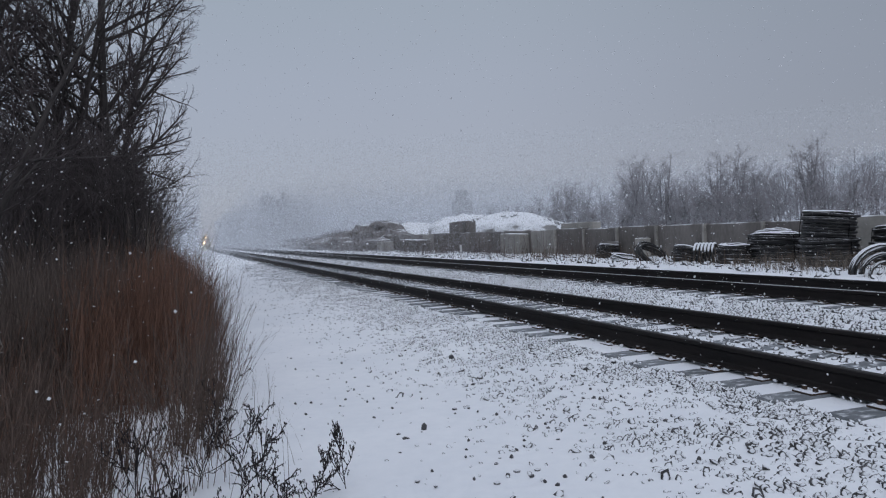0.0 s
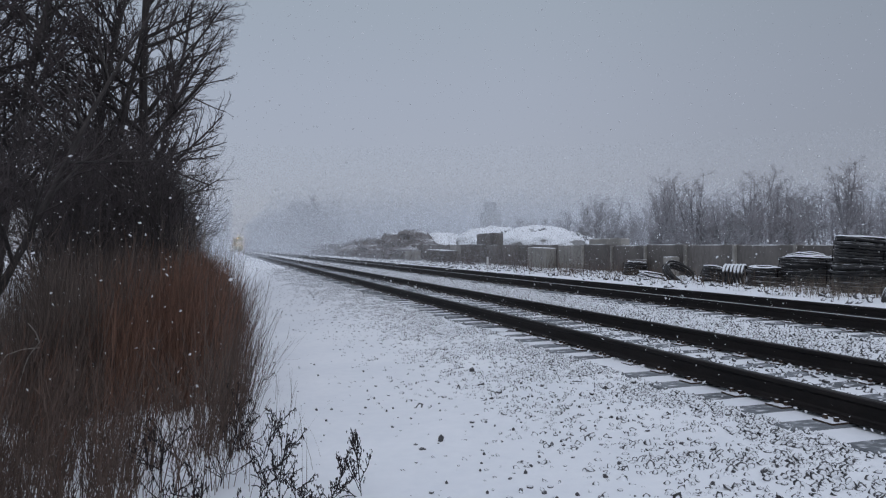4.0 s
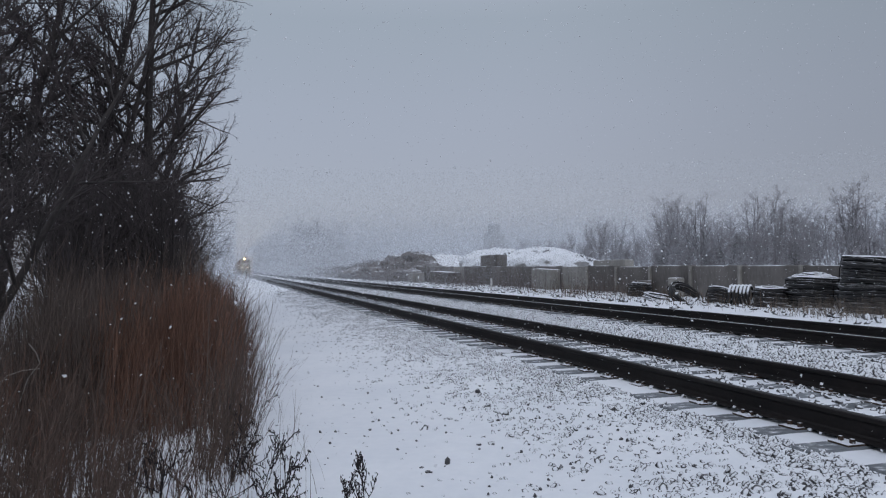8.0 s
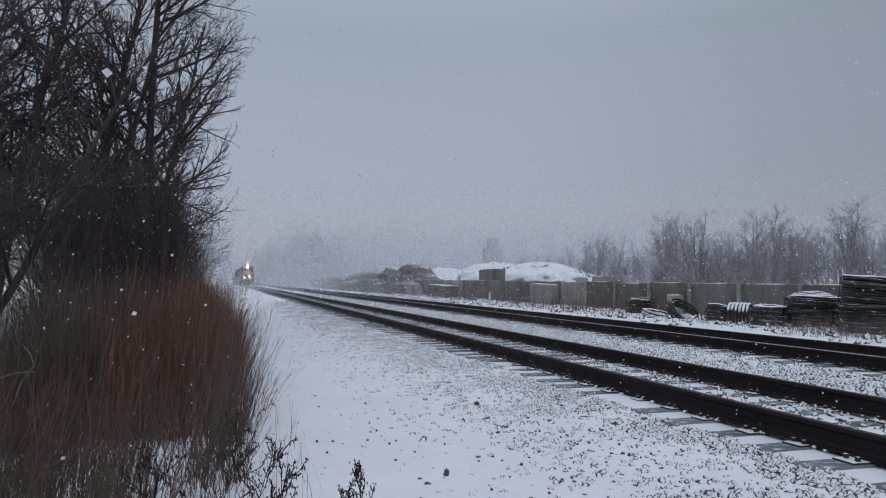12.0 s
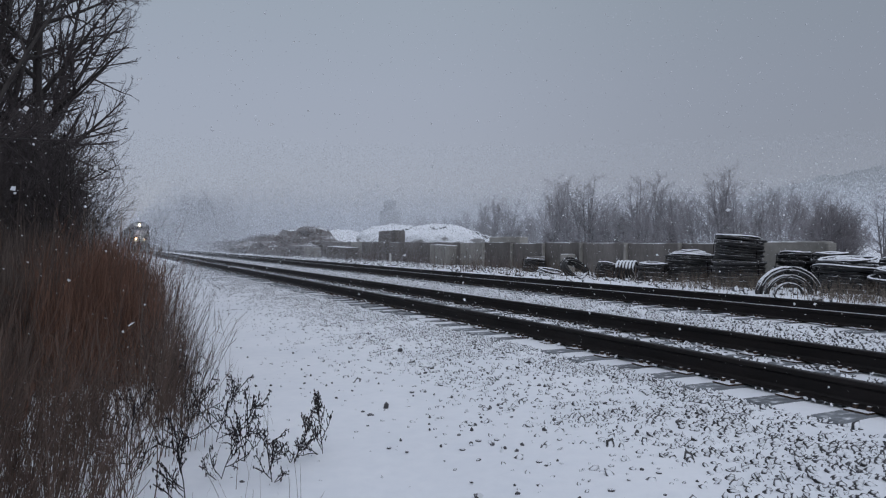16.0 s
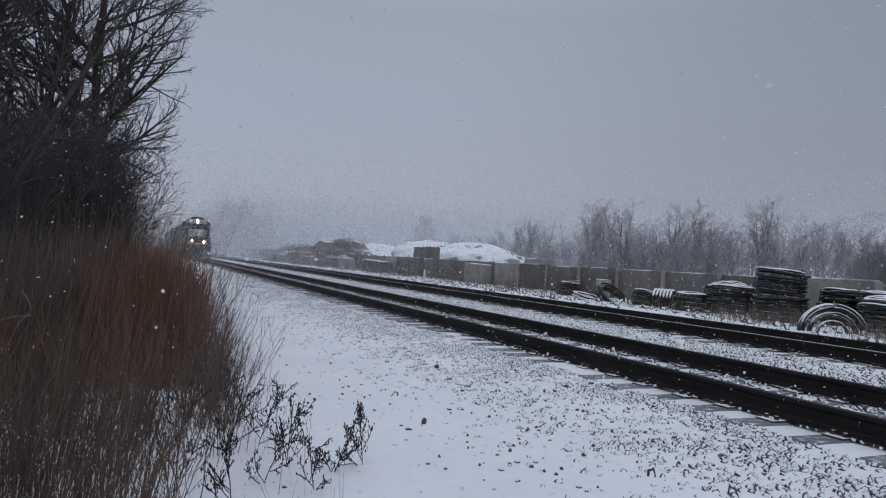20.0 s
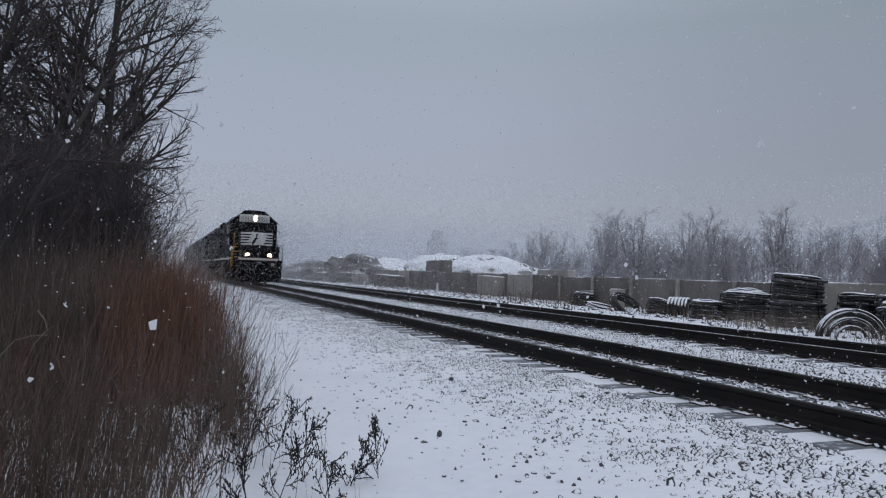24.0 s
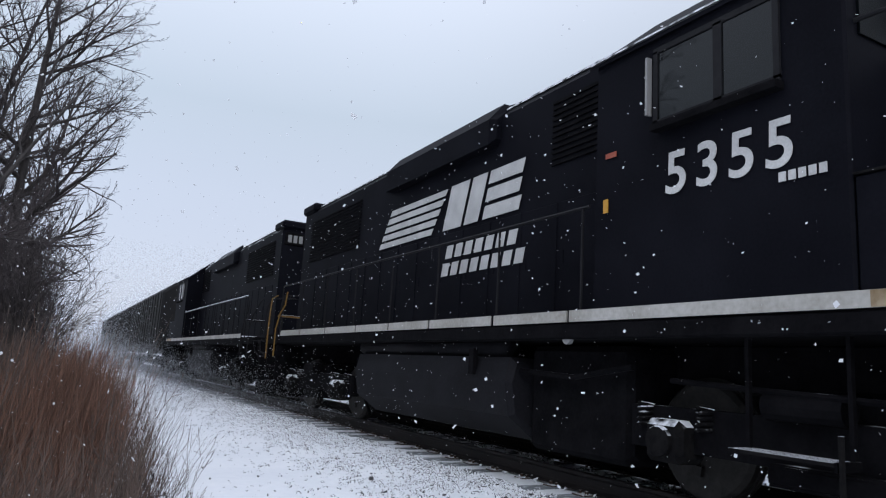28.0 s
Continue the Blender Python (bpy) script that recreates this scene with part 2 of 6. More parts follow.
M_RUSTY = mk("rust_streaked_paint", (0.19, 0.125, 0.06), (0.42, 0.35, 0.25), 3.5, 0.75, bump=0.1, fine=14)
M_CAKED = mk("snow_caked_iron", (0.004, 0.004, 0.005), (0.014, 0.0135, 0.0135), 7, 0.85, bump=0.4, snow=0.46, spec=0.05)
M_BLACK_SNOWY = mk("snow_dusted_black_paint", (0.0032, 0.0034, 0.0058), (0.0088, 0.0091, 0.0135), 1.1, 0.62, bump=0.06, fine=40, snow=0.42, spec=0.05)
M_CAR = mk("freight_car_paint", (0.008, 0.008, 0.009), (0.024, 0.023, 0.023), 1.2, 0.7, bump=0.15, snow=0.12, spec=0.2)
M_CLAD = mk("haze_paled_cladding", (0.34, 0.35, 0.365), (0.42, 0.43, 0.445), 0.6, 0.8, bump=0.1, snow=0.4)
M_FILAMENT = glow("lit_filament", (1.0, 0.55, 0.20), 2200.0)
M_BOWL = mirror("lamp_reflector", (0.92, 0.86, 0.74), 0.07)
M_LIT_LENS = glow("lit_lens", (1.0, 0.68, 0.40), 0.75)
ln = M_LIT_LENS.node_tree
lens_mix, lens_clear = ln.nodes.new("ShaderNodeMixShader"), ln.nodes.new("ShaderNodeBsdfTransparent")
lens_mix.inputs[0].default_value = 0.5
ln.links.new(ln.nodes["Principled BSDF"].outputs[0], lens_mix.inputs[1])
ln.links.new(lens_clear.outputs[0], lens_mix.inputs[2])
ln.links.new(lens_mix.outputs[0], ln.nodes["Material Output"].inputs[0])
M_GLASS = glassy("dark_cab_glass", (0.006, 0.007, 0.008), 0.35, 0.03)
M_WINDSHIELD = glassy("dark_windshield", (0.004, 0.005, 0.006), 0.05, 0.25)
M_LENS = glassy("dull_lens", (0.25, 0.25, 0.25))


# ---------------------------------------------------------------- mesh helpers
class Build:
    """Collects vertices and faces of one mesh."""

    def __init__(self):
        self.v, self.f = [], []

    def add(self, verts, faces):
        k = len(self.v)
        self.v += [tuple(p) for p in verts]
        self.f += [tuple(i + k for i in f) for f in faces]
        return self

    def box(self, x0, x1, y0, y1, z0, z1, bev=0.0, m=None):
        """A box; bev cuts its long corners round the y axis and the top and bottom edges."""
        if bev:
            pr = [(x0 + bev, z0), (x1 - bev, z0), (x1, z0 + bev), (x1, z1 - bev), (x1 - bev, z1), (x0 + bev, z1), (x0, z1 - bev), (x0, z0 + bev)]
            return self.prism(pr, y0, y1, m, cap=bev)
        v = [(x0, y0, z0), (x1, y0, z0), (x1, y1, z0), (x0, y1, z0), (x0, y0, z1), (x1, y0, z1), (x1, y1, z1), (x0, y1, z1)]
        if m:
            v = [m @ Vector(p) for p in v]
        return self.add(v, [(0, 3, 2, 1), (4, 5, 6, 7), (0, 1, 5, 4), (1, 2, 6, 5), (2, 3, 7, 6), (3, 0, 4, 7)])

    def prism(self, prof, y0, y1, m=None, cap=0.0):
        """Extrudes a profile in x and z (counter-clockwise seen from -y) along y; cap draws its ends in."""
        n = len(prof)
        cx, cz = sum(p[0] for p in prof) / n, sum(p[1] for p in prof) / n
        rings = []
        if cap:
            wid = max(abs(p[0] - cx) for p in prof)
            hei = max(abs(p[1] - cz) for p in prof)
            small = [(cx + (p[0] - cx) * (1 - cap / wid), cz + (p[1] - cz) * (1 - cap / hei)) for p in prof]
            rings = [(small, y0), (prof, y0 + cap), (prof, y1 - cap), (small, y1)]
        else:
            rings = [(prof, y0), (prof, y1)]
        v = [(x, y, z) for pr, y in rings for x, z in pr]
        if m:
            v = [m @ Vector(p) for p in v]
        f = [tuple(range(n)), tuple(reversed(range(n * (len(rings) - 1), n * len(rings))))]
        for k in range(len(rings) - 1):
            f += [(k * n + i, k * n + n + i, k * n + n + (i + 1) % n, k * n + (i + 1) % n) for i in range(n)]
        return self.add(v, f)

    def tube(self, pts, rad, sides=6, caps=True):
        pts = np.asarray(pts, float)
        rad = np.broadcast_to(np.asarray(rad, float), (len(pts),))
        t = np.gradient(pts, axis=0)
        t /= np.linalg.norm(t, axis=1, keepdims=True) + 1e-9
        ref = np.array([0.0, 0, 1]) if abs(t[0, 2]) < 0.9 else np.array([1.0, 0, 0])
        a = np.cross(t, ref)
        a /= np.linalg.norm(a, axis=1, keepdims=True) + 1e-9
        b = np.cross(t, a)
        th = np.arange(sides) * 2 * np.pi / sides
        ring = pts[:, None] + rad[:, None, None] * (np.cos(th)[None, :, None] * a[:, None] + np.sin(th)[None, :, None] * b[:, None])
        n = len(pts)
        f = [(k * sides + i, k * sides + (i + 1) % sides, k * sides + sides + (i + 1) % sides, k * sides + sides + i) for k in range(n - 1) for i in range(sides)]
        if caps:
            f += [tuple(reversed(range(sides))), tuple(range((n - 1) * sides, n * sides))]
        return self.add(ring.reshape(-1, 3).tolist(), f)

    def disc(self, c, r, axis, depth, sides=20, dome=0.0):
        """A short cylinder along an axis (0 x, 1 y), its ends bevelled."""
        v = []
        for rr, d in ((r * 0.93, -depth / 2), (r, -depth / 2 + 0.08 * r), (r, depth / 2 - 0.08 * r), (r * 0.93, depth / 2)):
            for i in range(sides):
                w = 2 * math.pi * i / sides
                p = [c[0], c[1], c[2]]
                p[axis] += d
                p[1 - axis] += rr * math.cos(w)
                p[2] += rr * math.sin(w)
                v.append(p)
        f = [(k * sides + i, k * sides + (i + 1) % sides, k * sides + sides + (i + 1) % sides, k * sides + sides + i) for k in range(3) for i in range(sides)]
        f += [tuple(reversed(range(sides))), tuple(range(3 * sides, 4 * sides))]
        return self.add(v, f)


def mesh_of(name, b, material, smooth=False):
    me = bpy.data.meshes.new(name)
    me.from_pydata(b.v, [], b.f)
    me.materials.append(material)
    if smooth:
        me.shade_smooth()
    me.update()
    return me


def part(name, b, material, parent=None, label="", smooth=False):
    """Links a mesh as one object under a thing or a part."""
    bm = bmesh.new()
    me = bpy.data.meshes.new(name)
    me.from_pydata(b.v, [], b.f)
    bm.from_mesh(me)
    bmesh.ops.recalc_face_normals(bm, faces=bm.faces)
    bm.to_mesh(me)
    bm.free()
    me.materials.append(material)
    if smooth:
        me.shade_smooth()
    ob = new(name, me)
    ob.parent = parent
    if label:
        ob["label"] = label
    return ob


def soup(name, verts, faces, material, smooth=False):
    """A large mesh straight from arrays; faces all of one size."""
    me = bpy.data.meshes.new(name)
    verts, faces = np.asarray(verts, np.float32), np.asarray(faces, np.int32)
    k = faces.shape[1]
    me.vertices.add(len(verts))
    me.vertices.foreach_set("co", verts.ravel())
    me.loops.add(faces.size)
    me.loops.foreach_set("vertex_index", faces.ravel())
    me.polygons.add(len(faces))
    me.polygons.foreach_set("loop_start", np.arange(0, faces.size, k, dtype=np.int32))
    me.polygons.foreach_set("loop_total", np.full(len(faces), k, np.int32))
    me.update(calc_edges=True)
    me.validate()
    me.materials.append(material)
    if smooth:
        me.shade_smooth()
    return new(name, me)


def thing(name, label, category, group="", kind=""):
    return tagged(new(name), label, category, group, kind)


# ---------------------------------------------------------------- ground
NEAR_X, GAUGE, FAR_TRACK, FAR_Z = 0.035, 1.505, 4.4, 0.055
PROFILE = [(-1500, -0.6), (-60, -0.6), (-14, -0.45), (-7, -0.36), (-4.4, -0.33), (-2.6, -0.30), (-1.5, -0.27), (-0.85, -0.219), (-0.3, -0.214), (1.9, -0.214), (2.3, -0.23), (3.5, -0.20), (3.9, -0.16),
           (6.5, -0.16), (7.1, -0.22), (8.3, -0.36), (9.2, -0.30), (10.2, -0.24), (13.5, -0.25), (20, -0.1), (34, -0.2), (60, 0.2), (110, 1.6), (220, 5.5), (420, 11), (1500, 14)]
PX, PZ = [p[0] for p in PROFILE], [p[1] for p in PROFILE]


def ground_z(x, y):
    z = float(np.interp(x, PX, PZ))
    if x > 34:
        w = min(1.0, max(0.0, (math.degrees(math.atan2(x + 4.6, max(y, 0.01))) - 42) / 9))
        z = w * z - 0.2 * (1 - w)
    return z


def ground_noise(x, y):
    bed = 0.35 if -0.5 < x < 6.5 else 1.0
    return bed * (0.035 * noise.noise((x * 0.7, y * 0.7, 0)) + 0.018 * noise.noise((x * 2.6, y * 2.6, 3.0))) + 0.006 * noise.noise((x * 9, y * 9, 5.0))


def stepped(a, b, start, grow):
    out, s = [a], start
    while out[-1] < b:
        out.append(out[-1] + s)
        s *= grow
    return out


gx = sorted([-1500, -800, -400, -200, -100, -60, -40, -28, -20, -15, -12] + [-10 + 0.16 * i for i in range(150)] + stepped(14.2, 1500, 0.4, 1.16))
gy = sorted([-400, -150, -60, -30, -15, -8, -4] + [-2 + 0.2 * i for i in range(110)] + stepped(20.2, 2500, 0.24, 1.035))
gv = [(x, y, ground_z(x, y) + (ground_noise(x, y) if abs(x) < 60 and abs(y) < 150 else 0)) for y in gy for x in gx]
nx = len(gx)
gf = [(j * nx + i, j * nx + i + 1, j * nx + nx + i + 1, j * nx + nx + i) for j in range(len(gy) - 1) for i in range(nx - 1)]
ground = tagged(soup("ground", gv, gf, M_SNOW, True), "uneven ground under thin fresh snow", "ground", kind="structure")


def surf(x, y):
    return ground_z(x, y) + ground_noise(x, y)


# ---------------------------------------------------------------- tracks
RAIL = [(-0.076, -0.186), (0.076, -0.186), (0.076, -0.176), (0.02, -0.16), (0.0085, -0.145), (0.0085, -0.058), (0.030, -0.042), (0.036, -0.034), (0.036, -0.007), (0.028, 0.0), (-0.028, 0.0), (-0.036, -0.007), (-0.036, -0.034), (-0.030, -0.042), (-0.0085, -0.058), (-0.0085, -0.145), (-0.02, -0.16), (-0.076, -0.176)]


def track(name, label, x, dz, ties):
    tr = thing(name, label, "railway track", kind="structure")
    tr.location = (0, 0, 0)
    for k in (0, GAUGE):
        b = Build().prism([(px + x + NEAR_X + k, pz + dz) for px, pz in RAIL], -60, 700)
        part("rail", b, M_RAIL, tr, "dark rusty steel rail")
    rng = random.Random(int(x * 10) + 3)
    cx = x + NEAR_X + GAUGE / 2
    tie = mesh_of("tie", Build().box(-1.29, 1.29, -0.115, 0.115, -0.17, 0.0, 0.014), M_TIE)
    pb = Build()
    for s in (-1, 1):
        pb.box(s * GAUGE / 2 - 0.19, s * GAUGE / 2 + 0.19, -0.09, 0.09, 0.0, 0.014)
        for u in (-0.11, 0.11):
            for w in (-0.05, 0.05):
                pb.box(s * GAUGE / 2 + u - 0.014, s * GAUGE / 2 + u + 0.014, w - 0.014, w + 0.014, 0.012, 0.045)
    plates = mesh_of("tie_plates", pb, M_IRON)
    for i in range(ties):
        y = -5.2 + i * 0.545 + rng.uniform(-0.02, 0.02)
        t = new("tie", tie)
        t.parent = tr
        zz = dz - 0.198 + rng.uniform(-0.012, 0.006)
        t.matrix_basis = pose(cx + rng.uniform(-0.04, 0.04), y, zz, rng.uniform(-1.5, 1.5), rng.uniform(-0.4, 0.4), rng.uniform(-1.2, 1.2))
        p = new("tie_plates", plates)
        p.parent = t
    far = Build()
    for i in range(ties, ties + 160):
        y = -5.2 + i * 0.545
        far.box(cx - 1.29, cx + 1.29, y - 0.115, y + 0.115, dz - 0.3, dz - 0.2)
    part("far_ties", far, M_TIE, tr)["kind"] = "stuff"
    return tr


track("track_near", "railway track with dark rails and grey timber ties in snow", 0.0, 0.0, 120)
far_line = track("track_far", "second railway track of dark rails half buried in snow", FAR_TRACK, FAR_Z, 90)

part("rail_snow", Build().box(FAR_TRACK + NEAR_X - 0.013, FAR_TRACK + NEAR_X + 0.013, -60, 300, FAR_Z - 0.002, FAR_Z + 0.005), M_SNOW, far_line, "thin line of snow on the rail head")


def ico():
    bm = bmesh.new()
    bmesh.ops.create_icosphere(bm, subdivisions=1, radius=1.0)
    v = np.array([p.co[:] for p in bm.verts])
    f = np.array([[q.index for q in p.verts] for p in bm.faces])
    bm.free()
    return v, f


ICO_V, ICO_F = ico()


OCT_V = np.array([(1, 0, 0), (-1, 0, 0), (0, 1, 0), (0, -1, 0), (0, 0, 1), (0, 0, -1)], float) * 1.1
OCT_F = np.array([(0, 2, 4), (2, 1, 4), (1, 3, 4), (3, 0, 4), (2, 0, 5), (1, 2, 5), (3, 1, 5), (0, 3, 5)])


def stones(name, label, spots, material, rng):
    """Angular stones: rows of x, y, z and size; the far ones have fewer faces."""
    spots = np.asarray(spots)
    verts, faces, done = [], [], 0
    for rows, base_v, base_f in ((spots[spots[:, 1] < 9.5], ICO_V, ICO_F), (spots[spots[:, 1] >= 9.5], OCT_V, OCT_F)):
        n = len(rows)
        if not n:
            continue
        shape = rng.uniform(0.65, 1.2, (n, len(base_v), 1)) * base_v[None]
        shape *= rng.uniform(0.6, 1.25, (n, 1, 3)) * rows[:, None, 3:4]
        shape[:, :, 2] *= 0.75
        shape[:, :, 2] += rng.normal(0, 0.38, (n, 1)) * shape[:, :, 0] + rng.normal(0, 0.38, (n, 1)) * shape[:, :, 1]
        w = rng.uniform(0, 2 * np.pi, n)
        c, s = np.cos(w)[:, None], np.sin(w)[:, None]
        x, y = shape[:, :, 0] * c - shape[:, :, 1] * s, shape[:, :, 0] * s + shape[:, :, 1] * c
        verts.append((np.stack([x, y, shape[:, :, 2]], -1) + rows[:, None, :3]).reshape(-1, 3))
        faces.append((base_f[None] + (done + np.arange(n) * len(base_v))[:, None, None]).reshape(-1, 3))
        done += n * len(base_v)
    return tagged(soup(name, np.concatenate(verts), np.concatenate(faces), material), label, "stones", kind="stuff")


def scatter(rng, n, x0, x1, y0, y1, size, keep, sink):
    out = []
    for _ in range(n):
        x = rng.uniform(x0, x1)
        y = y0 + (y1 - y0) * rng.random() ** 1.8
        if rng.random() < keep(x, y):
            s = size * rng.uniform(0.55, 1.3)
            out.append((x, y, surf(x, y) + s * sink, s))
    return out


srng = np.random.default_rng(4)
shoulder = scatter(srng, 70000, -2.9, -0.42, -1.5, 45, 0.027, lambda x, y: 0.03 + 0.97 * min(1, max(0, (x + 2.5) / 1.9)) ** 1.3 * (0.35 + 0.65 * (noise.noise((x * 1.1, y * 0.8, 9)) > -0.1)), -0.12)
path_bits = scatter(srng, 2300, -5.5, -1.6, 0.5, 30, 0.013, lambda x, y: 0.35 + 0.4 * (x > -3.2), -0.05)
stones("ballast_shoulder", "dark crushed ballast stones poking through snow", shoulder + path_bits, M_STONE, srng)
middle = scatter(srng, 22000, 2.05, 3.95, -1, 70, 0.040, lambda x, y: 0.95, -0.05)
stones("ballast_between_tracks", "crushed ballast stones dusted with snow between tracks", middle, M_STONE, srng)
inner = scatter(srng, 3800, 0.12, 1.45, -1, 40, 0.032, lambda x, y: 0.8, 0.2) + scatter(srng, 2600, 4.5, 5.85, 0, 50, 0.03, lambda x, y: 0.8, 0.2)
stones("ballast_in_track", "snow-dusted ballast stones between the rails", inner, M_STONE, srng)
bare = scatter(srng, 240, -4.2, -0.5, 1.5, 22, 0.015, lambda x, y: 1, 0.35) + [(-2.88, 6.0, surf(-2.88, 6.0) + 0.015, 0.036), (-1.77, 8.36, surf(-1.77, 8.36) + 0.015, 0.04)]
near_stones = [q for q in bare if 2.5 < q[1] < 9]
bare = [q for q in bare if not 2.5 < q[1] < 9]
loose = stones("loose_stones", "loose bare dark stones lying on the snow", bare, M_STONE_BARE, srng)

# Snow that clings along the rails.
cling = []
for _ in range(900):
    x = (NEAR_X - 0.10, NEAR_X + 0.10, NEAR_X + GAUGE - 0.10, NEAR_X + GAUGE + 0.10)[srng.integers(4)] + srng.normal(0, 0.03)
    y = 1 + 40 * srng.random() ** 1.6
    cling.append((x, y, -0.19, srng.uniform(0.007, 0.024)))
stones("snow_lumps", "small lumps of snow along the rails", cling, M_SNOW, srng)

# The nearest stones, each by itself.
prng = np.random.default_rng(14)
kinds = []
for k in range(8):
    sv = prng.uniform(0.65, 1.2, (len(ICO_V), 1)) * ICO_V * prng.uniform(0.6, 1.25, (1, 3))
    sv[:, 2] = sv[:, 2] * 0.75 + prng.normal(0, 0.3) * sv[:, 0]
    kinds.append(mesh_of("stone", Build().add(sv.tolist(), ICO_F.tolist()), M_STONE_BARE))
near_stones += scatter(prng, 420, -3.2, -0.6, 2.2, 8.0, 0.018, lambda x, y: 0.6, 0.1)
for k, (x, y, z, s) in enumerate(near_stones):
    o = new("stone", kinds[k % 8])
    o.parent = loose
    o.matrix_basis = pose(x, y, z, 0, 0, 47.0 * k) @ Matrix.Scale(s, 4)

# ---------------------------------------------------------------- writing
def lettering(name, text, size, material, m, parent, extrude=0.004, shear=0.0, label=""):
    """Built-in font as a mesh; lies in its own x and y before m is applied."""
    cu = bpy.data.curves.new(name, "FONT")
    cu.body, cu.size, cu.extrude, cu.shear, cu.offset = text, size, extrude, shear, 0.012 * size
    cu.align_x, cu.align_y = "CENTER", "CENTER"
    tmp = bpy.data.objects.new(name, cu)
    scene.collection.objects.link(tmp)
    me = bpy.data.meshes.new_from_object(tmp.evaluated_get(bpy.context.evaluated_depsgraph_get()))
    bpy.data.objects.remove(tmp)
    me.materials.clear()
    me.materials.append(material)
    ob = new(name, me)
    ob.parent = parent
    ob.matrix_basis = m
    if label:
        ob["label"] = label
    return ob


# The two axes of a locomotive's near side: text runs towards its front, faces -x.
SIDE = Matrix(((0, 0, -1, 0), (-1, 0, 0, 0), (0, 1, 0, 0), (0, 0, 0, 1)))
FRONT = Matrix(((1, 0, 0, 0), (0, 0, -1, 0), (0, 1, 0, 0), (0, 0, 0, 1)))


def slanted(b, y0, y1, z0, z1, x, lean, thick=0.006):
    """A leaning bar on the plane x."""
    v = [(x - d, y + l, z) for d in (0, thick) for y, z, l in ((y0, z0, 0), (y1, z0, 0), (y1, z1, -lean), (y0, z1, -lean))]
    return b.add(v, [(0, 1, 2, 3), (7, 6, 5, 4), (0, 4, 5, 1), (1, 5, 6, 2), (2, 6, 7, 3), (3, 7, 4, 0)])


def truck(loco, cy, spin):
    t = part("truck", Build().box(-1.0, 1.0, cy - 0.25, cy + 0.25, 0.5, 0.95, 0.04), M_UNDER, loco, "grimy black cast truck")
    for s in (-1, 1):
        side = [(s * 1.0, 0.42), (s * 1.16, 0.42), (s * 1.16, 0.78), (s * 1.0, 0.78)][:: s]
        part("side_frame", Build().prism(side, cy - 1.9, cy + 1.9, cap=0.03), M_UNDER, t)
        lf = Build().box(s * 1.12 - 0.14, s * 1.12 + 0.14, cy - 0.45, cy + 0.45, 0.30, 0.46, 0.03)
        for k in range(7):
            lf.box(s * 1.16 - 0.09, s * 1.16 + 0.09, cy - 0.42 + 0.02 * k, cy + 0.42 - 0.02 * k, 0.30 + 0.022 * k, 0.316 + 0.022 * k)
        part("leaf_spring", lf, M_UNDER, t)
        part("brake_cylinder", Build().tube([(s * 1.2, cy - 0.15, 0.86), (s * 1.2, cy + 0.45, 0.86)], 0.11, 12), M_UNDER, t)
        part("sand_pipe", Build().tube([(s * 1.1, cy - 1.95, 1.1), (s * 1.02, cy - 2.0, 0.6), (s * 0.8, cy - 1.98, 0.12)], 0.025, 6), M_UNDER, t)
    for w in (-1.37, 1.37):
        for s in (-1, 1):
            jb = Build().box(s * 1.16 - 0.17, s * 1.16 + 0.17, cy + w - 0.2, cy + w + 0.2, 0.33, 0.68, 0.05)
            jb.disc((s * 1.34, cy + w, 0.5), 0.13, 0, 0.08, 14)
            part("journal_box", jb, M_CAKED, t)
            for u in (-0.32, 0.32):
                sp = Build()
                pts = [(s * 1.16 + 0.07 * math.cos(q), cy + w + u + 0.07 * math.sin(q), 0.60 + 0.2 * q / 28) for q in np.linspace(0, 28, 34)]
                sp.tube(pts, 0.016, 5)
                part("spring", sp, M_CAKED, t)
        ax = Build().disc((-0.75, 0, 0), 0.508, 0, 0.13, 28).disc((0.75, 0, 0), 0.508, 0, 0.13, 28)
        ax.disc((-0.69, 0, 0), 0.54, 0, 0.03, 28).disc((0.69, 0, 0), 0.54, 0, 0.03, 28)
        ax.tube([(-1.25, 0, 0), (1.25, 0, 0)], 0.09, 10)
        for s in (-1, 1):
            for k in range(4):
                ax.box(s * 0.83 - 0.02, s * 0.83 + 0.02, 0.22, 0.30, -0.05, 0.05, m=pose(0, 0, 0, 90 * k))
        o = part("wheelset", ax, M_STEEL, loco, "worn steel wheels on their axle")
        o.location = (0, cy + w, 0.508)
        spin.append((o, cy + w))


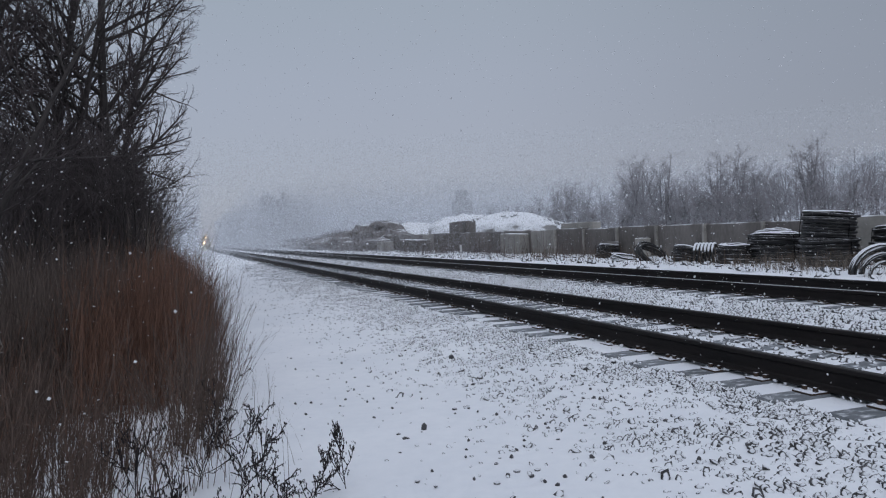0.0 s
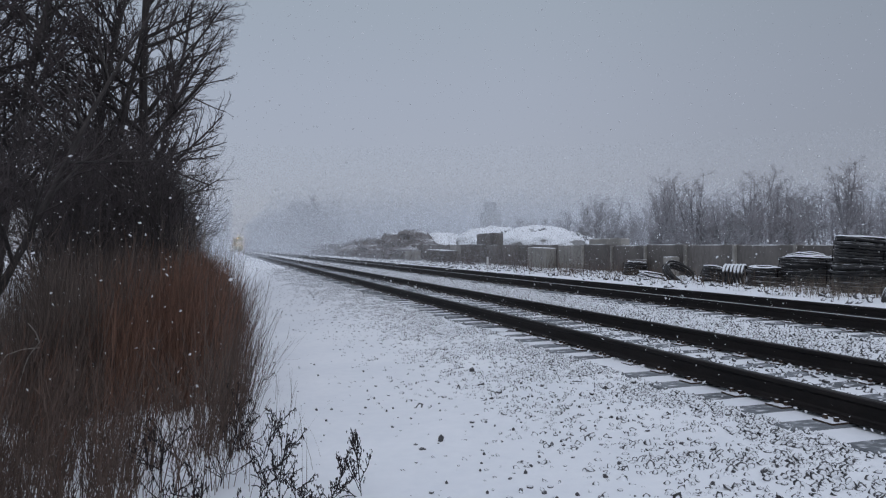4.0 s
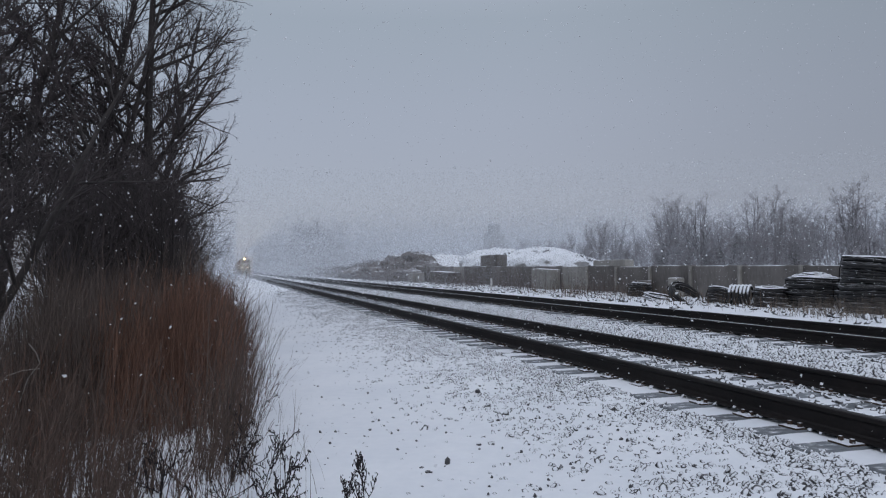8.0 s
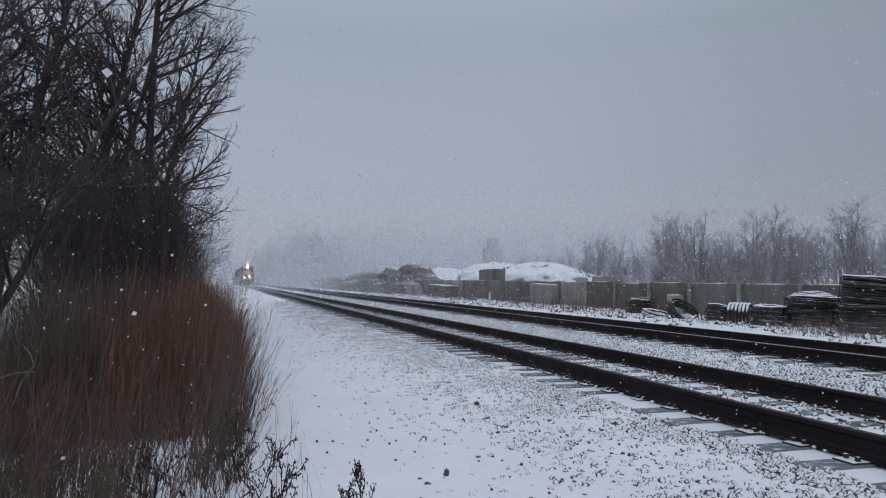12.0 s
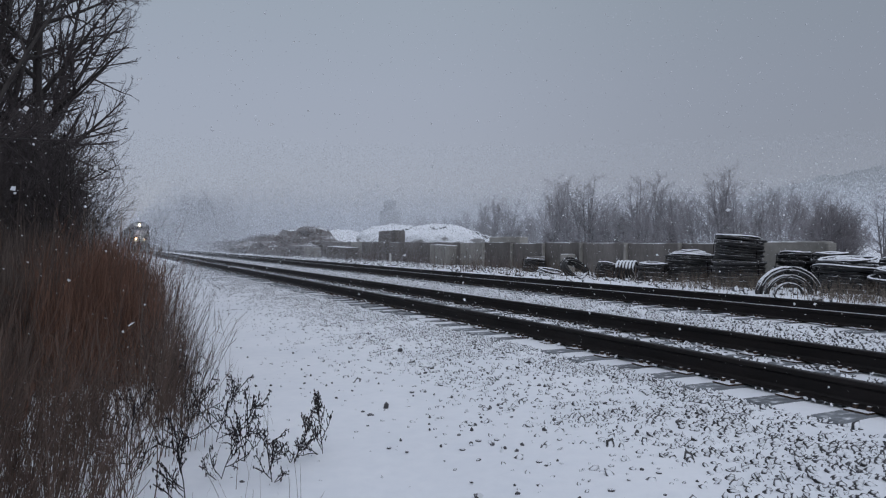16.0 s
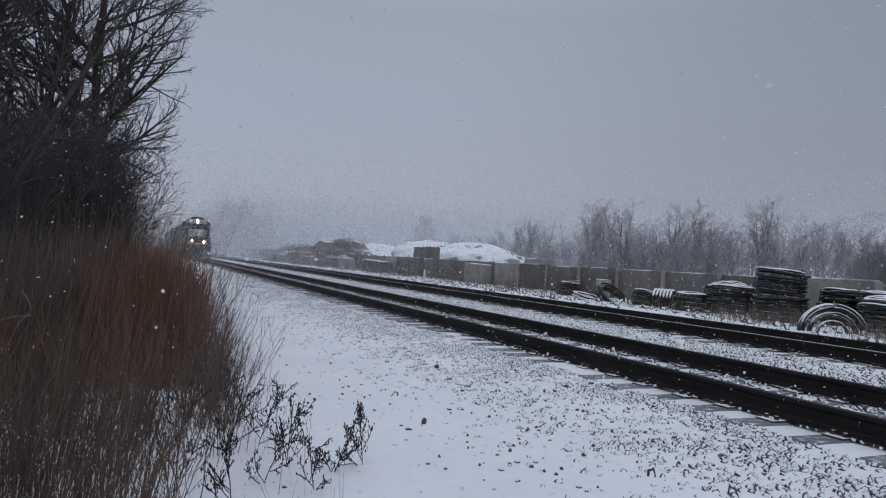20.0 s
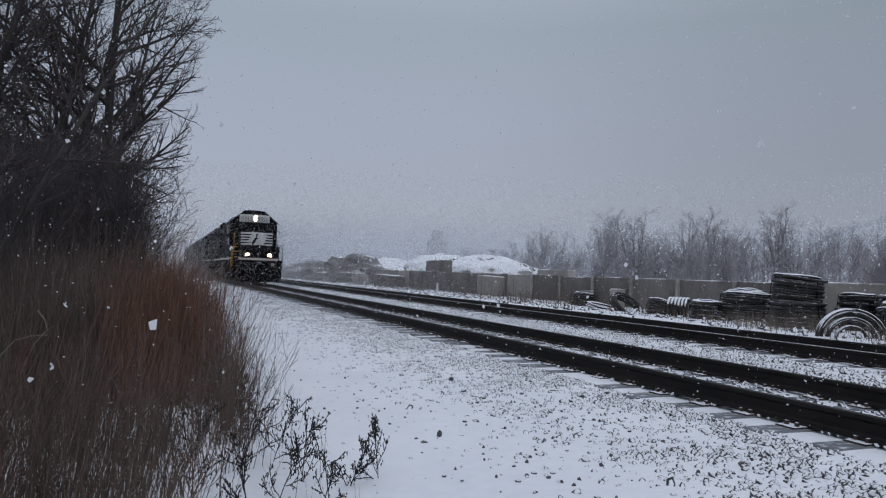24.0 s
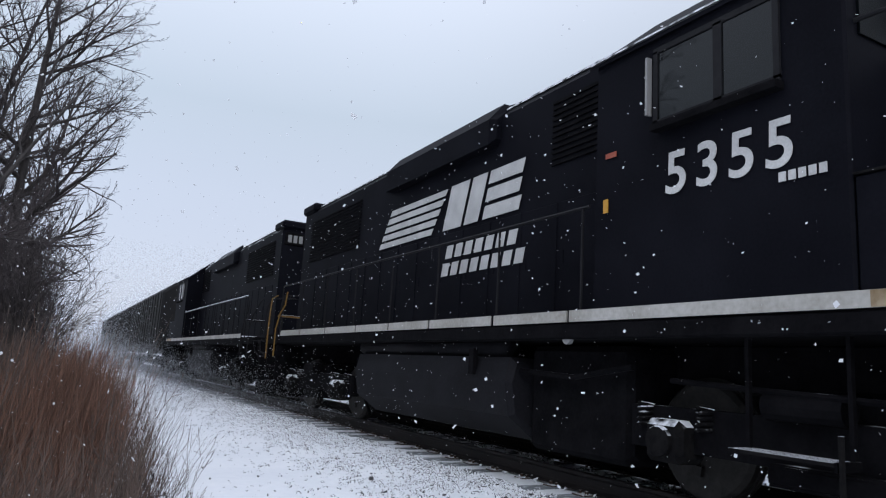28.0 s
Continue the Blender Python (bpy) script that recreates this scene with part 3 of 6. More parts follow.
def bowl_lamp(name, label, x, y, z, r, parent, lit):
    """A parabolic reflector that opens towards -y, with a filament at its focus."""
    depth, rings, seg = 0.5 * r, 7, 24
    v = [(x + r * k / rings * math.cos(q), y + depth * (1 - (k / rings) ** 2), z + r * k / rings * math.sin(q)) for k in range(1, rings + 1) for q in np.linspace(0, 2 * math.pi, seg, endpoint=False)]
    f = [(k * seg + i, k * seg + (i + 1) % seg, k * seg + seg + (i + 1) % seg, k * seg + seg + i) for k in range(rings - 1) for i in range(seg)]
    bowl = part(name, Build().add(v, f + [tuple(range(seg))]), M_BOWL, parent, label, True)
    rim = [(x + r * 1.06 * math.cos(q), y - 0.004, z + r * 1.06 * math.sin(q)) for q in np.linspace(0, 2 * math.pi, 25)]
    part("bezel", Build().tube(rim, 0.012, 6, False), M_UNDER, bowl)
    if lit:
        w = 0.2 * r
        tip = [(0, 0, 1), (0, 0, -1), (1, 0, 0), (-1, 0, 0), (0, 1, 0), (0, -1, 0)]
        fl = Build().add([(x + w * a, y + 0.02 * r + w * c, z + w * d) for a, c, d in tip], [(0, 2, 4), (0, 4, 3), (0, 3, 5), (0, 5, 2), (1, 4, 2), (1, 3, 4), (1, 5, 3), (1, 2, 5)])
        part("filament", fl, M_FILAMENT, bowl, "glowing filament")
        rows = [(0.98, -0.012), (0.66, -0.03), (0.33, -0.04)]
        lv = [(x + r * k * math.cos(q), y + d, z + r * k * math.sin(q)) for k, d in rows for q in np.linspace(0, 2 * math.pi, 20, endpoint=False)]
        lf = [(k * 20 + i, k * 20 + (i + 1) % 20, k * 20 + 20 + (i + 1) % 20, k * 20 + 20 + i) for k in range(2) for i in range(20)]
        part("glass", Build().add(lv, lf + [tuple(range(40, 60))]), M_LIT_LENS, bowl, "warm glowing lens", True)
    return bowl


def locomotive(name, label, lead):
    """Origin on the rails below the headlight; the nose looks to -y."""
    lo = thing(name, label, "locomotive", "train")
    body = Build().box(-1.5, 1.5, -2.24, 14.35, 1.34, 1.50, 0.02)
    body.box(-0.55, 0.55, -2.3, 14.6, 0.95, 1.36, 0.04)
    part("frame", body, M_UNDER, lo, "black underframe with walkway deck")
    for s in (-1, 1):
        sl = Build()
        for a, c in ((-1.14, 3.22), (3.26, 4.55), (4.62, 6.1), (6.16, 7.4), (7.46, 8.7), (8.76, 10.2), (10.26, 11.7), (11.76, 13.1)):
            sl.box(s * 1.505 - 0.008, s * 1.505 + 0.008, a, c, 1.505, 1.615)
        stripe = part("sill_stripe", sl, M_SILL, lo, "dirty white stripe along the walkway edge")
        part("rust_stain", Build().box(s * 1.5145 - 0.002, s * 1.5145 + 0.002, -0.90, 0.36, 1.507, 1.613), M_RUSTY, stripe, "rust-streaked grimy paint")
        deck = Build().box(min(s * 0.95, s * 1.49), max(s * 0.95, s * 1.49), -1.0, 14.2, 1.50, 1.52)
        part("walkway", deck, M_UNDER, lo)
    # Long hood.
    hw = 0.90
    hood = Build().prism([(-hw, 1.5), (hw, 1.5), (hw, 4.42), (hw - 0.12, 4.56), (-hw + 0.12, 4.56), (-hw, 4.42)], 2.88, 14.0, cap=0.02)
    ho = part("long_hood", hood, M_BLACK if lead else M_BLACK_SNOWY, lo, "black painted hood")
    for s in (-1, 1):
        y = 3.5
        while y < 13.5:
            dr = Build().box(s * hw - 0.012, s * hw + 0.012, y, y + 0.66, 1.62, 2.98, 0.006)
            dr.box(s * hw - 0.02, s * hw + 0.02, y + 0.58, y + 0.61, 2.25, 2.40)
            part("hood_door", dr, M_BLACK, ho)
            y += 0.72
    for s in (-1, 1):
        for y0, y1, z0, z1 in ((3.05, 4.35, 3.45, 4.3), (10.4, 13.4, 3.25, 4.25)):
            gr = Build()
            for k in range(int((z1 - z0) / 0.07)):
                gr.box(s * (hw + 0.012) - 0.012, s * (hw + 0.012) + 0.012, y0, y1, z0 + 0.07 * k, z0 + 0.07 * k + 0.035)
            part("radiator_grille", gr, M_UNDER, ho, "slatted dark radiator grille")
    bl = Build().prism([(-1.06, 4.02), (1.06, 4.02), (1.06, 4.38), (0.82, 4.66), (-0.82, 4.66), (-1.06, 4.38)], 5.5, 9.0, cap=0.08)
    part("brake_blister", bl, M_BLACK if lead else M_BLACK_SNOWY, ho)
    for y in (6.0, 7.4, 10.9, 12.2, 13.3):
        fan = Build()
        top = 4.66 if y < 9 else 4.56
        ring = [(0.62 * math.cos(w), y + 0.62 * math.sin(w)) for w in np.linspace(0, 2 * math.pi, 20, endpoint=False)]
        n = len(ring)
        v = [(x, yy, top - 0.02) for x, yy in ring] + [(x * 1.0, yy, top + 0.10) for x, yy in ring] + [(x * 0.9, y + (yy - y) * 0.9, top + 0.14) for x, yy in ring]
        fan.add(v, [(i, (i + 1) % n, n + (i + 1) % n, n + i) for i in range(n)] + [(n + i, n + (i + 1) % n, 2 * n + (i + 1) % n, 2 * n + i) for i in range(n)] + [tuple(range(2 * n, 3 * n))])
        part("roof_fan", fan, M_UNDER, ho)
    ex = Build().box(-0.2, 0.2, 9.3, 9.9, 4.54, 4.78, 0.03)
    part("exhaust_stack", ex, M_UNDER, ho)
    for x0 in (-0.84, 0.28):
        part("rear_number_board", Build().box(x0, x0 + 0.56, 13.985, 14.05, 4.02, 4.36, 0.02), M_UNDER, ho)
        for k in range(3):
            part("number_mark", Build().box(x0 + 0.08 + 0.15 * k, x0 + 0.18 + 0.15 * k, 14.05, 14.056, 4.09, 4.29), M_LENS, ho)
    tops = Build().box(-0.95, 0.95, 13.3, 14.12, 4.46, 4.68, 0.05)
    part("rear_light_housing", tops, M_BLACK, ho)
    # Cab.
    cabp = [(-1.5, 1.5), (1.5, 1.5), (1.5, 4.0), (0.62, 4.70), (-0.62, 4.70), (-1.5, 4.0)]
    cab = part("cab", Build().prism(cabp, 0.45, 2.9, cap=0.02), M_BLACK, lo, "black painted cab")
    roof = Build().prism([(-1.54, 3.97), (-1.50, 4.005), (-0.62, 4.706), (0.62, 4.706), (1.50, 4.005), (1.54, 3.97), (1.54, 4.01), (0.64, 4.755), (-0.64, 4.755), (-1.54, 4.01)], 0.38, 2.96)
    part("cab_roof", roof, M_BLACK if lead else M_BLACK_SNOWY, cab)
    for s in (-1, 1):
        ridge = Build().tube([(s * 1.545, 0.40, 4.02), (s * 1.545, 1.6, 4.026), (s * 1.545, 2.94, 4.02)], 0.014, 5)
        ridge.tube([(s * 1.52, 0.385, 4.035), (s * 0.66, 0.385, 4.75)], 0.008, 5)
        part("eave_snow", ridge, M_SNOWRAIL, cab, "thin line of snow")
        part("edge_snow", Build().tube([(s * 0.80, 2.98, 4.56), (s * 0.80, 13.2, 4.56)], 0.02, 5), M_SNOWRAIL, ho, "thin line of snow")
    if not lead:
        srg = random.Random(8)
        for s in (-1, 1):
            y = 3.2
            while y < 13.0:
                long = srg.uniform(0.4, 1.5)
                part("roof_snow", Build().box(min(s * 0.52, s * 0.80), max(s * 0.52, s * 0.80), y, min(y + long, 13.2), 4.55, 4.55 + srg.uniform(0.05, 0.09), 0.02), M_SNOW, ho, "patch of snow")
                part("ledge_snow", Build().box(min(s * 0.92, s * 1.40), max(s * 0.92, s * 1.40), y, min(y + 0.7 * long, 13.2), 1.52, 1.58, 0.02), M_SNOW, ho, "patch of snow")
                y += long + srg.uniform(0.3, 1.2)
    part("roof_hatch", Build().box(-0.5, 0.45, 0.7, 2.3, 4.74, 4.81, 0.03), M_UNDER, cab, "dark roof housing")
    for s in (-1, 1):
        x = s * 1.503
        wf = Build()
        for y0, y1, z0, z1 in ((0.92, 2.14, 3.84, 3.89), (0.92, 2.14, 3.17, 3.22), (0.92, 0.97, 3.2, 3.86), (2.09, 2.14, 3.2, 3.86), (1.42, 1.50, 3.2, 3.86)):
            wf.box(x - 0.02, x + 0.02, y0, y1, z0, z1)
        wi = part("side_window_frame", wf, M_DARKRAIL, cab)
        for y0, y1 in ((0.97, 1.42), (1.50, 2.09)):
            part("pane", Build().box(x - 0.006, x + 0.006, y0, y1, 3.22, 3.84), M_GLASS, wi, "dark side window pane")
        dfl = Build().box(min(x, x + s * 0.06), max(x, x + s * 0.06), 2.17, 2.195, 3.28, 3.82)
        part("wind_deflector", dfl, M_LENS, cab, "pale wind deflector blade")
        part("armrest", Build().box(min(x, x + s * 0.1), max(x, x + s * 0.1), 0.9, 2.1, 3.10, 3.16), M_UNDER, cab)
    for x0, x1 in ((-1.36, -0.78), (-0.72, -0.06), (0.06, 0.72), (0.78, 1.36)):
        part("windshield", Build().box(x0, x1, 0.43, 0.452, 3.38, 3.78), M_WINDSHIELD, cab, "dark windshield pane")
    # Number boards and headlight on the brow of the cab.
    for s in (-1, 1):
        m = pose(s * 0.50, 0.17, 4.24, 0, 0, s * 23)
        pb = Build().box(-0.5, 0.5, -0.03, 0.3, -0.24, 0.24, 0.01, m)
        nb = part("number_board", pb, M_WHITE, cab, "white number board")
        rim = Build()
        for a in range(2):
            w, h = 0.42, 0.145
            loop = [(w * 0.92 * math.copysign(abs(math.cos(q)) ** 0.35, math.cos(q)), -0.034, -0.06 + h * math.copysign(abs(math.sin(q)) ** 0.35, math.sin(q))) for q in np.linspace(0, 2 * math.pi, 33)]
            rim.tube([m @ Vector(p) for p in loop], 0.008, 5, False)
        part("board_rim", rim, M_BLACK, nb)
        if lead:
            for k, digit in enumerate("5355"):
                lettering("digit", digit, 0.29, M_BLACK, m @ Matrix.Translation((0.17 * (k - 1.5), -0.034, -0.06)) @ FRONT, cab, 0.003)
    hb = Build().box(-0.13, 0.13, -0.05, 0.3, 3.96, 4.46, 0.05)
    hd = part("headlight_housing", hb, M_WHITE, cab)
    for z in (4.33, 4.13):
        bowl_lamp("headlight", "round headlight" if not lead else "lit round headlight", 0, -0.10, z, 0.088, hd, lead)
    # Short hood, its front drawn to a crease in the middle.
    plan = [(-0.96, 0.46), (-0.96, -1.33), (-0.92, -1.40), (0.0, -1.86), (0.92, -1.40), (0.96, -1.33), (0.96, 0.46)]
    ns = Build()
    n = len(plan)
    lev = [(1.5, 1.0), (3.24, 1.0), (3.33, 0.955)]
    v = [(x * k, y * k if y < 0 else y, z) for z, k in lev for x, y in plan]
    ns.add(v, [(k * n + i, k * n + i + 1, k * n + n + i + 1, k * n + n + i) for k in range(2) for i in range(n - 1)] + [tuple(range(2 * n, 3 * n))])
    nose = part("short_hood", ns, M_BLACK, lo, "black nose with white stripes")
    if lead:
        outline = [(x * 1.004, y * 1.004) for x, y in plan]
        cum = [0.0]
        for p, q in zip(outline, outline[1:]):
            cum.append(cum[-1] + math.dist(p, q))
        mid = cum[-1] / 2

        def wrap(u):
            u = min(max(u + mid, 0.0), cum[-1])
            k = max(i for i in range(n - 1) if cum[i] <= u + 1e-9)
            w = (u - cum[k]) / (cum[k + 1] - cum[k])
            return tuple(outline[k][i] + w * (outline[k + 1][i] - outline[k][i]) for i in (0, 1))

        def band(b, u0, u1, z0, z1, lean0, lean1, off=0.0):
            """A strip round the nose; lean0 and lean1 slant its two ends."""
            cuts = sorted({u0, u1, *[c - mid for c in cum if u0 + 0.05 < c - mid < u1 - 0.05]})
            top = []
            for u in cuts:
                for z in (z0, z1):
                    x, y = wrap(u + (lean0 * (z - z0) if u == u0 else lean1 * (z - z0) if u == u1 else 0))
                    k = 1 + off / 1.2
                    top.append((x * k, y * k, z))
            b.add(top, [(2 * i, 2 * i + 2, 2 * i + 3, 2 * i + 1) for i in range(len(cuts) - 1)])

        white = Build()
        band(white, -1.46, 1.46, 2.43, 3.23, -0.26, 0.26)
        part("white_panel", white, M_WHITE, nose, "white front panel with dark bars")
        for k in range(4):
            z0 = 2.53 + 0.17 * k
            for u0, u1, l0, l1 in ((-1.47 - 0.26 * (z0 - 2.43), -0.74 + 0.56 * (z0 - 2.53), -0.26, 0.5), (0.46 + 0.34 * (z0 - 2.53), 1.47 + 0.26 * (z0 - 2.43), 0.3, 0.26)):
                dark = Build()
                band(dark, u0, u1, z0, z0 + 0.085, l0, l1, 0.006)
                part("dark_bar", dark, M_BLACK, nose)
        # Emblem: a plain dark leaning shape.
        em = Build()
        for pts in ([(-0.30, 2.52), (-0.16, 2.50), (0.02, 2.62), (0.12, 2.80), (0.10, 2.98), (-0.02, 2.90), (-0.12, 2.78), (-0.26, 2.70)], [(0.02, 2.92), (0.12, 2.86), (0.16, 3.04), (0.26, 3.06), (0.24, 3.12), (0.12, 3.16), (0.06, 3.10)], [(0.10, 2.80), (0.22, 2.82), (0.24, 2.74), (0.28, 2.75), (0.26, 2.87), (0.10, 2.88)], [(-0.30, 2.52), (-0.24, 2.52), (-0.22, 2.44), (-0.30, 2.44)]):
            flat = [wrap(min(-0.002, 0.68 * x - 0.18)) for x, _ in pts]
            em.add([(x * 1.01, y * 1.01 - 0.004, z) for (x, y), (_, z) in zip(flat, pts)], [tuple(range(len(pts)))])
        part("emblem", em, M_BLACK, nose)
    # Front and rear ends.
    for s, ye in ((-1, -2.28), (1, 14.4)):
        es = Build().box(-1.2, 1.2, min(ye, ye + s * 0.14), max(ye, ye + s * 0.14), 1.47, 1.60, 0.02)
        part("end_sill", es, M_SILL if s < 0 else M_UNDER, lo, "white end sill" if s < 0 else "")
        ep = Build().box(-1.32, 1.32, min(ye, ye + s * 0.1), max(ye, ye + s * 0.1), 0.62, 1.47, 0.03)
        pil = part("pilot", ep, M_UNDER, lo, "black pilot plate")
        pl = Build()
        pl.add([(-1.32, ye + s * 0.16, 0.12), (0, ye + s * 0.36, 0.12), (1.32, ye + s * 0.16, 0.12), (1.32, ye + s * 0.22, 0.40), (0, ye + s * 0.26, 0.40), (-1.32, ye + s * 0.22, 0.40), (-1.30, ye + s * 0.05, 0.78), (0, ye + s * 0.07, 0.78), (1.30, ye + s * 0.05, 0.78), (-1.32, ye, 0.12), (0, ye, 0.12), (1.32, ye, 0.12)],
               [(0, 1, 4, 5), (1, 2, 3, 4), (5, 4, 7, 6), (4, 3, 8, 7), (0, 9, 10, 1), (1, 10, 11, 2), (9, 0, 5, 6), (2, 11, 8, 3)])
        part("snow_plow", pl, M_UNDER, pil, "grimy black plow blade")
        ledges = ((0.25, 0.34, -0.35, 1.05), (0.41, 0.25, -0.62, 0.55))
        for z, out, x0, x1 in ledges:
            part("plow_ledge", Build().box(x0, x1, min(ye + s * 0.2, ye + s * out), max(ye + s * 0.2, ye + s * out), z, z + 0.022), M_CAKED, pil, "plow ledge with patches of snow")
        cp = Build().box(-0.14, 0.14, min(ye, ye + s * 0.62), max(ye, ye + s * 0.62), 0.74, 0.98, 0.03)
        cp.box(-0.2, 0.12, min(ye + s * 0.5, ye + s * 0.82), max(ye + s * 0.5, ye + s * 0.82), 0.70, 1.02, 0.05)
        part("coupler", cp, M_UNDER, lo, "rusty knuckle coupler")
        for run, rr in ((((-0.90, 1.27), (-0.76, 1.20), (-0.62, 1.02), (-0.46, 0.88), (-0.30, 0.84), (-0.18, 0.93), (-0.10, 1.14), (-0.03, 1.32), (0.06, 1.34)), 0.023), (((0.0, 1.34), (0.12, 1.31), (0.24, 1.23), (0.40, 1.18)), 0.017)):
            part("air_hose", Build().tube([(x, ye + s * (0.22 + 0.05 * math.sin(3 * x)), z) for x, z in run], rr, 7), M_HOSE, lo, "frosted hanging air hose", True)
        for x in (-1.08, -0.98, 0.62, 0.72, 1.08):
            part("brake_hose", Build().tube([(x, ye + s * 0.12, 1.36), (x + 0.01, ye + s * 0.2, 1.30), (x - 0.02, ye + s * 0.22, 1.02), (x + 0.05, ye + s * 0.16, 0.80)], 0.019, 6), M_DARKRAIL, lo, "", True)
            part("hose_coupling", Build().box(x + 0.01, x + 0.09, min(ye + s * 0.13, ye + s * 0.19), max(ye + s * 0.13, ye + s * 0.19), 0.74, 0.82, 0.01), M_CAKED, lo)
        part("glad_hand_bracket", Build().box(0.28, 0.36, min(ye + s * 0.1, ye + s * 0.2), max(ye + s * 0.1, ye + s * 0.2), 0.82, 1.1, 0.02), M_CAKED, lo)
        for x0 in ((0.90,) if s < 0 else (-0.95, 0.95)):
            part("marker_lens", Build().disc((x0, ye + s * 0.12, 1.22), 0.10, 1, 0.06, 16), M_LENS, lo)
        for k in (-1, 1):
            part("cut_lever", Build().tube([(0.2 * k, ye + s * 0.16, 1.0), (0.9 * k, ye + s * 0.18, 1.06), (1.36 * k, ye + s * 0.2, 1.04), (1.50 * k, ye + s * 0.3, 1.16), (1.58 * k, ye + s * 0.34, 1.42), (1.40 * k, ye + s * 0.3, 1.40), (1.34 * k, ye + s * 0.22, 1.12)], 0.018, 5), M_DARKRAIL, lo)
        # End rails.
        for k in (-1, 1):
            b = Build()
            yr = ye + s * 0.05
            b.tube([(k * 1.12, yr, 1.6), (k * 1.12, yr, 2.52), (k * 0.62, yr, 2.56), (k * 0.36, yr, 2.56), (k * 0.36, yr, 1.6)], 0.027, 6)
            b.tube([(k * 1.12, yr, 2.5), (k * 1.19, yr - s * 0.08, 2.3), (k * 1.25, yr - s * 0.12, 1.6)], 0.016, 6)
            part("end_rail", b, M_DARKRAIL, lo, "dark end handrail")
        part("rail_chain", Build().tube([(x, ye + s * 0.05, 2.42 - 0.10 * math.cos(x / 0.36 * math.pi / 2)) for x in np.linspace(-0.36, 0.36, 9)], 0.012, 5), M_DARKRAIL, lo)
    for x in (-0.70, 0.64):
        dl = part("ditch_light", Build().box(x - 0.14, x + 0.14, -2.43, -2.12, 1.58, 1.98, 0.04), M_UNDER, lo, "black ditch light box")
        bowl_lamp("lens", "lit round lamp" if lead else "", x, -2.475, 1.81, 0.085, dl, lead)
    # Corner steps with their rails.
    for s in (-1, 1):
        for ya, yb in ((-1.98, -1.40), (13.35, 14.05)):
            st = part("step_well", Build().box(s * 1.40 - 0.1, s * 1.40 + 0.1, ya - 0.03, ya, 0.34, 1.5), M_UNDER, lo, "black corner step well")
            part("side_plate", Build().box(s * 1.40 - 0.1, s * 1.40 + 0.1, yb, yb + 0.03, 0.34, 1.5), M_UNDER, st)
            for k in range(4):
                z = 0.50 + 0.325 * k
                w = s * (1.52 - 0.05 * k)
                part("step", Build().box(min(w, w - s * 0.24), max(w, w - s * 0.24), ya, yb - 0.1 - 0.04 * k, z, z + 0.018), M_UNDER, st)
                w = s * (1.535 - 0.05 * k)
                part("step_edge", Build().box(w - 0.012, w + 0.012, ya, yb - 0.1 - 0.04 * k, z - 0.008, z + 0.02), M_YELLOW_GRIMY if lead and s < 0 and ya < 0 else M_UNDER, st)
            f = -1 if ya < 0 else 1
            paint, said = ((M_YELLOW if f < 0 else M_YELLOW_GRIMY), "yellow grab rail") if s < 0 and lead else (M_DARKRAIL, "dark grab rail")
            y_out, y_in = (ya, yb) if f < 0 else (yb, ya)
            part("grab_rail", Build().tube([(s * 1.56, y_in, 1.06), (s * 1.56, y_in, 1.66), (s * 1.50, y_in - f * 0.05, 2.02), (s * 1.42, y_in - f * 0.1, 2.2), (s * 1.40, y_in - f * 0.12, 3.2 if f < 0 and s < 0 else 2.5)], 0.0165, 7), paint, lo, said)
            part("grab_rail", Build().tube([(s * 1.54, y_out, 1.0), (s * 1.54, y_out, 1.72), (s * 1.50, y_out + f * 0.12, 2.06), (s * 1.40, y_out + f * 0.42, 2.42), (s * 1.30, ya * 0 + (-2.25 if f < 0 else 14.35), 2.50)], 0.016, 7), paint, lo, said)
            for y, z, w0, w1 in ((ya + 0.98, 2.27, 1.13, 1.56), (ya + 0.82, 1.98, 0.92, 1.51), (ya + 0.58, 1.62, 0.50, 1.37)) if f < 0 else ((yb - 0.6, 1.94, 1.0, 1.5),):
                bar = part("cross_bar", Build().box(min(s * w0, s * w1), max(s * w0, s * w1), y - 0.02, y + 0.04, z, z + 0.035), paint, st)
                if z < 2.2:
                    part("snow_cap", Build().box(min(s * w0, s * w1), max(s * w0, s * w1), y - 0.018, y + 0.038, z + 0.035, z + 0.05, 0.006), M_CAKED, bar)
        # Locker ahead of the cab, flush with its side.
        box = part("battery_locker", Build().box(min(s * 0.98, s * 1.49), max(s * 0.98, s * 1.49), -0.96, 0.44, 1.52, 2.36, 0.015), M_BLACK, lo, "black side locker ahead of the cab")
        part("lid", Build().box(min(s * 0.97, s * 1.505), max(s * 0.97, s * 1.505), -0.975, 0.44, 2.362, 2.378), M_CAKED, box)
        part("top_rail", Build().tube([(s * 1.39, 0.46, 3.47), (s * 1.39, -0.2, 3.45), (s * 1.39, -1.05, 3.43), (s * 1.395, -1.18, 3.38), (s * 1.40, -1.28, 3.2)], 0.017, 6), M_DARKRAIL, lo)
    # Side handrails.
    for s in (-1, 1):
        hr = Build().tube([(s * 1.47, 3.0, 2.62), (s * 1.47, 8.0, 2.63), (s * 1.47, 13.3, 2.62)], 0.017 if lead else 0.024, 6)
        part("side_handrail", hr, M_DARKRAIL if lead else M_SNOWRAIL, lo, "" if lead else "snow-covered side handrail")
        y = 3.1
        while y < 13.4:
            part("stanchion", Build().tube([(s * 1.47, y, 1.5), (s * 1.47, y, 2.62)], 0.014, 5), M_DARKRAIL, lo)
            y += 1.46
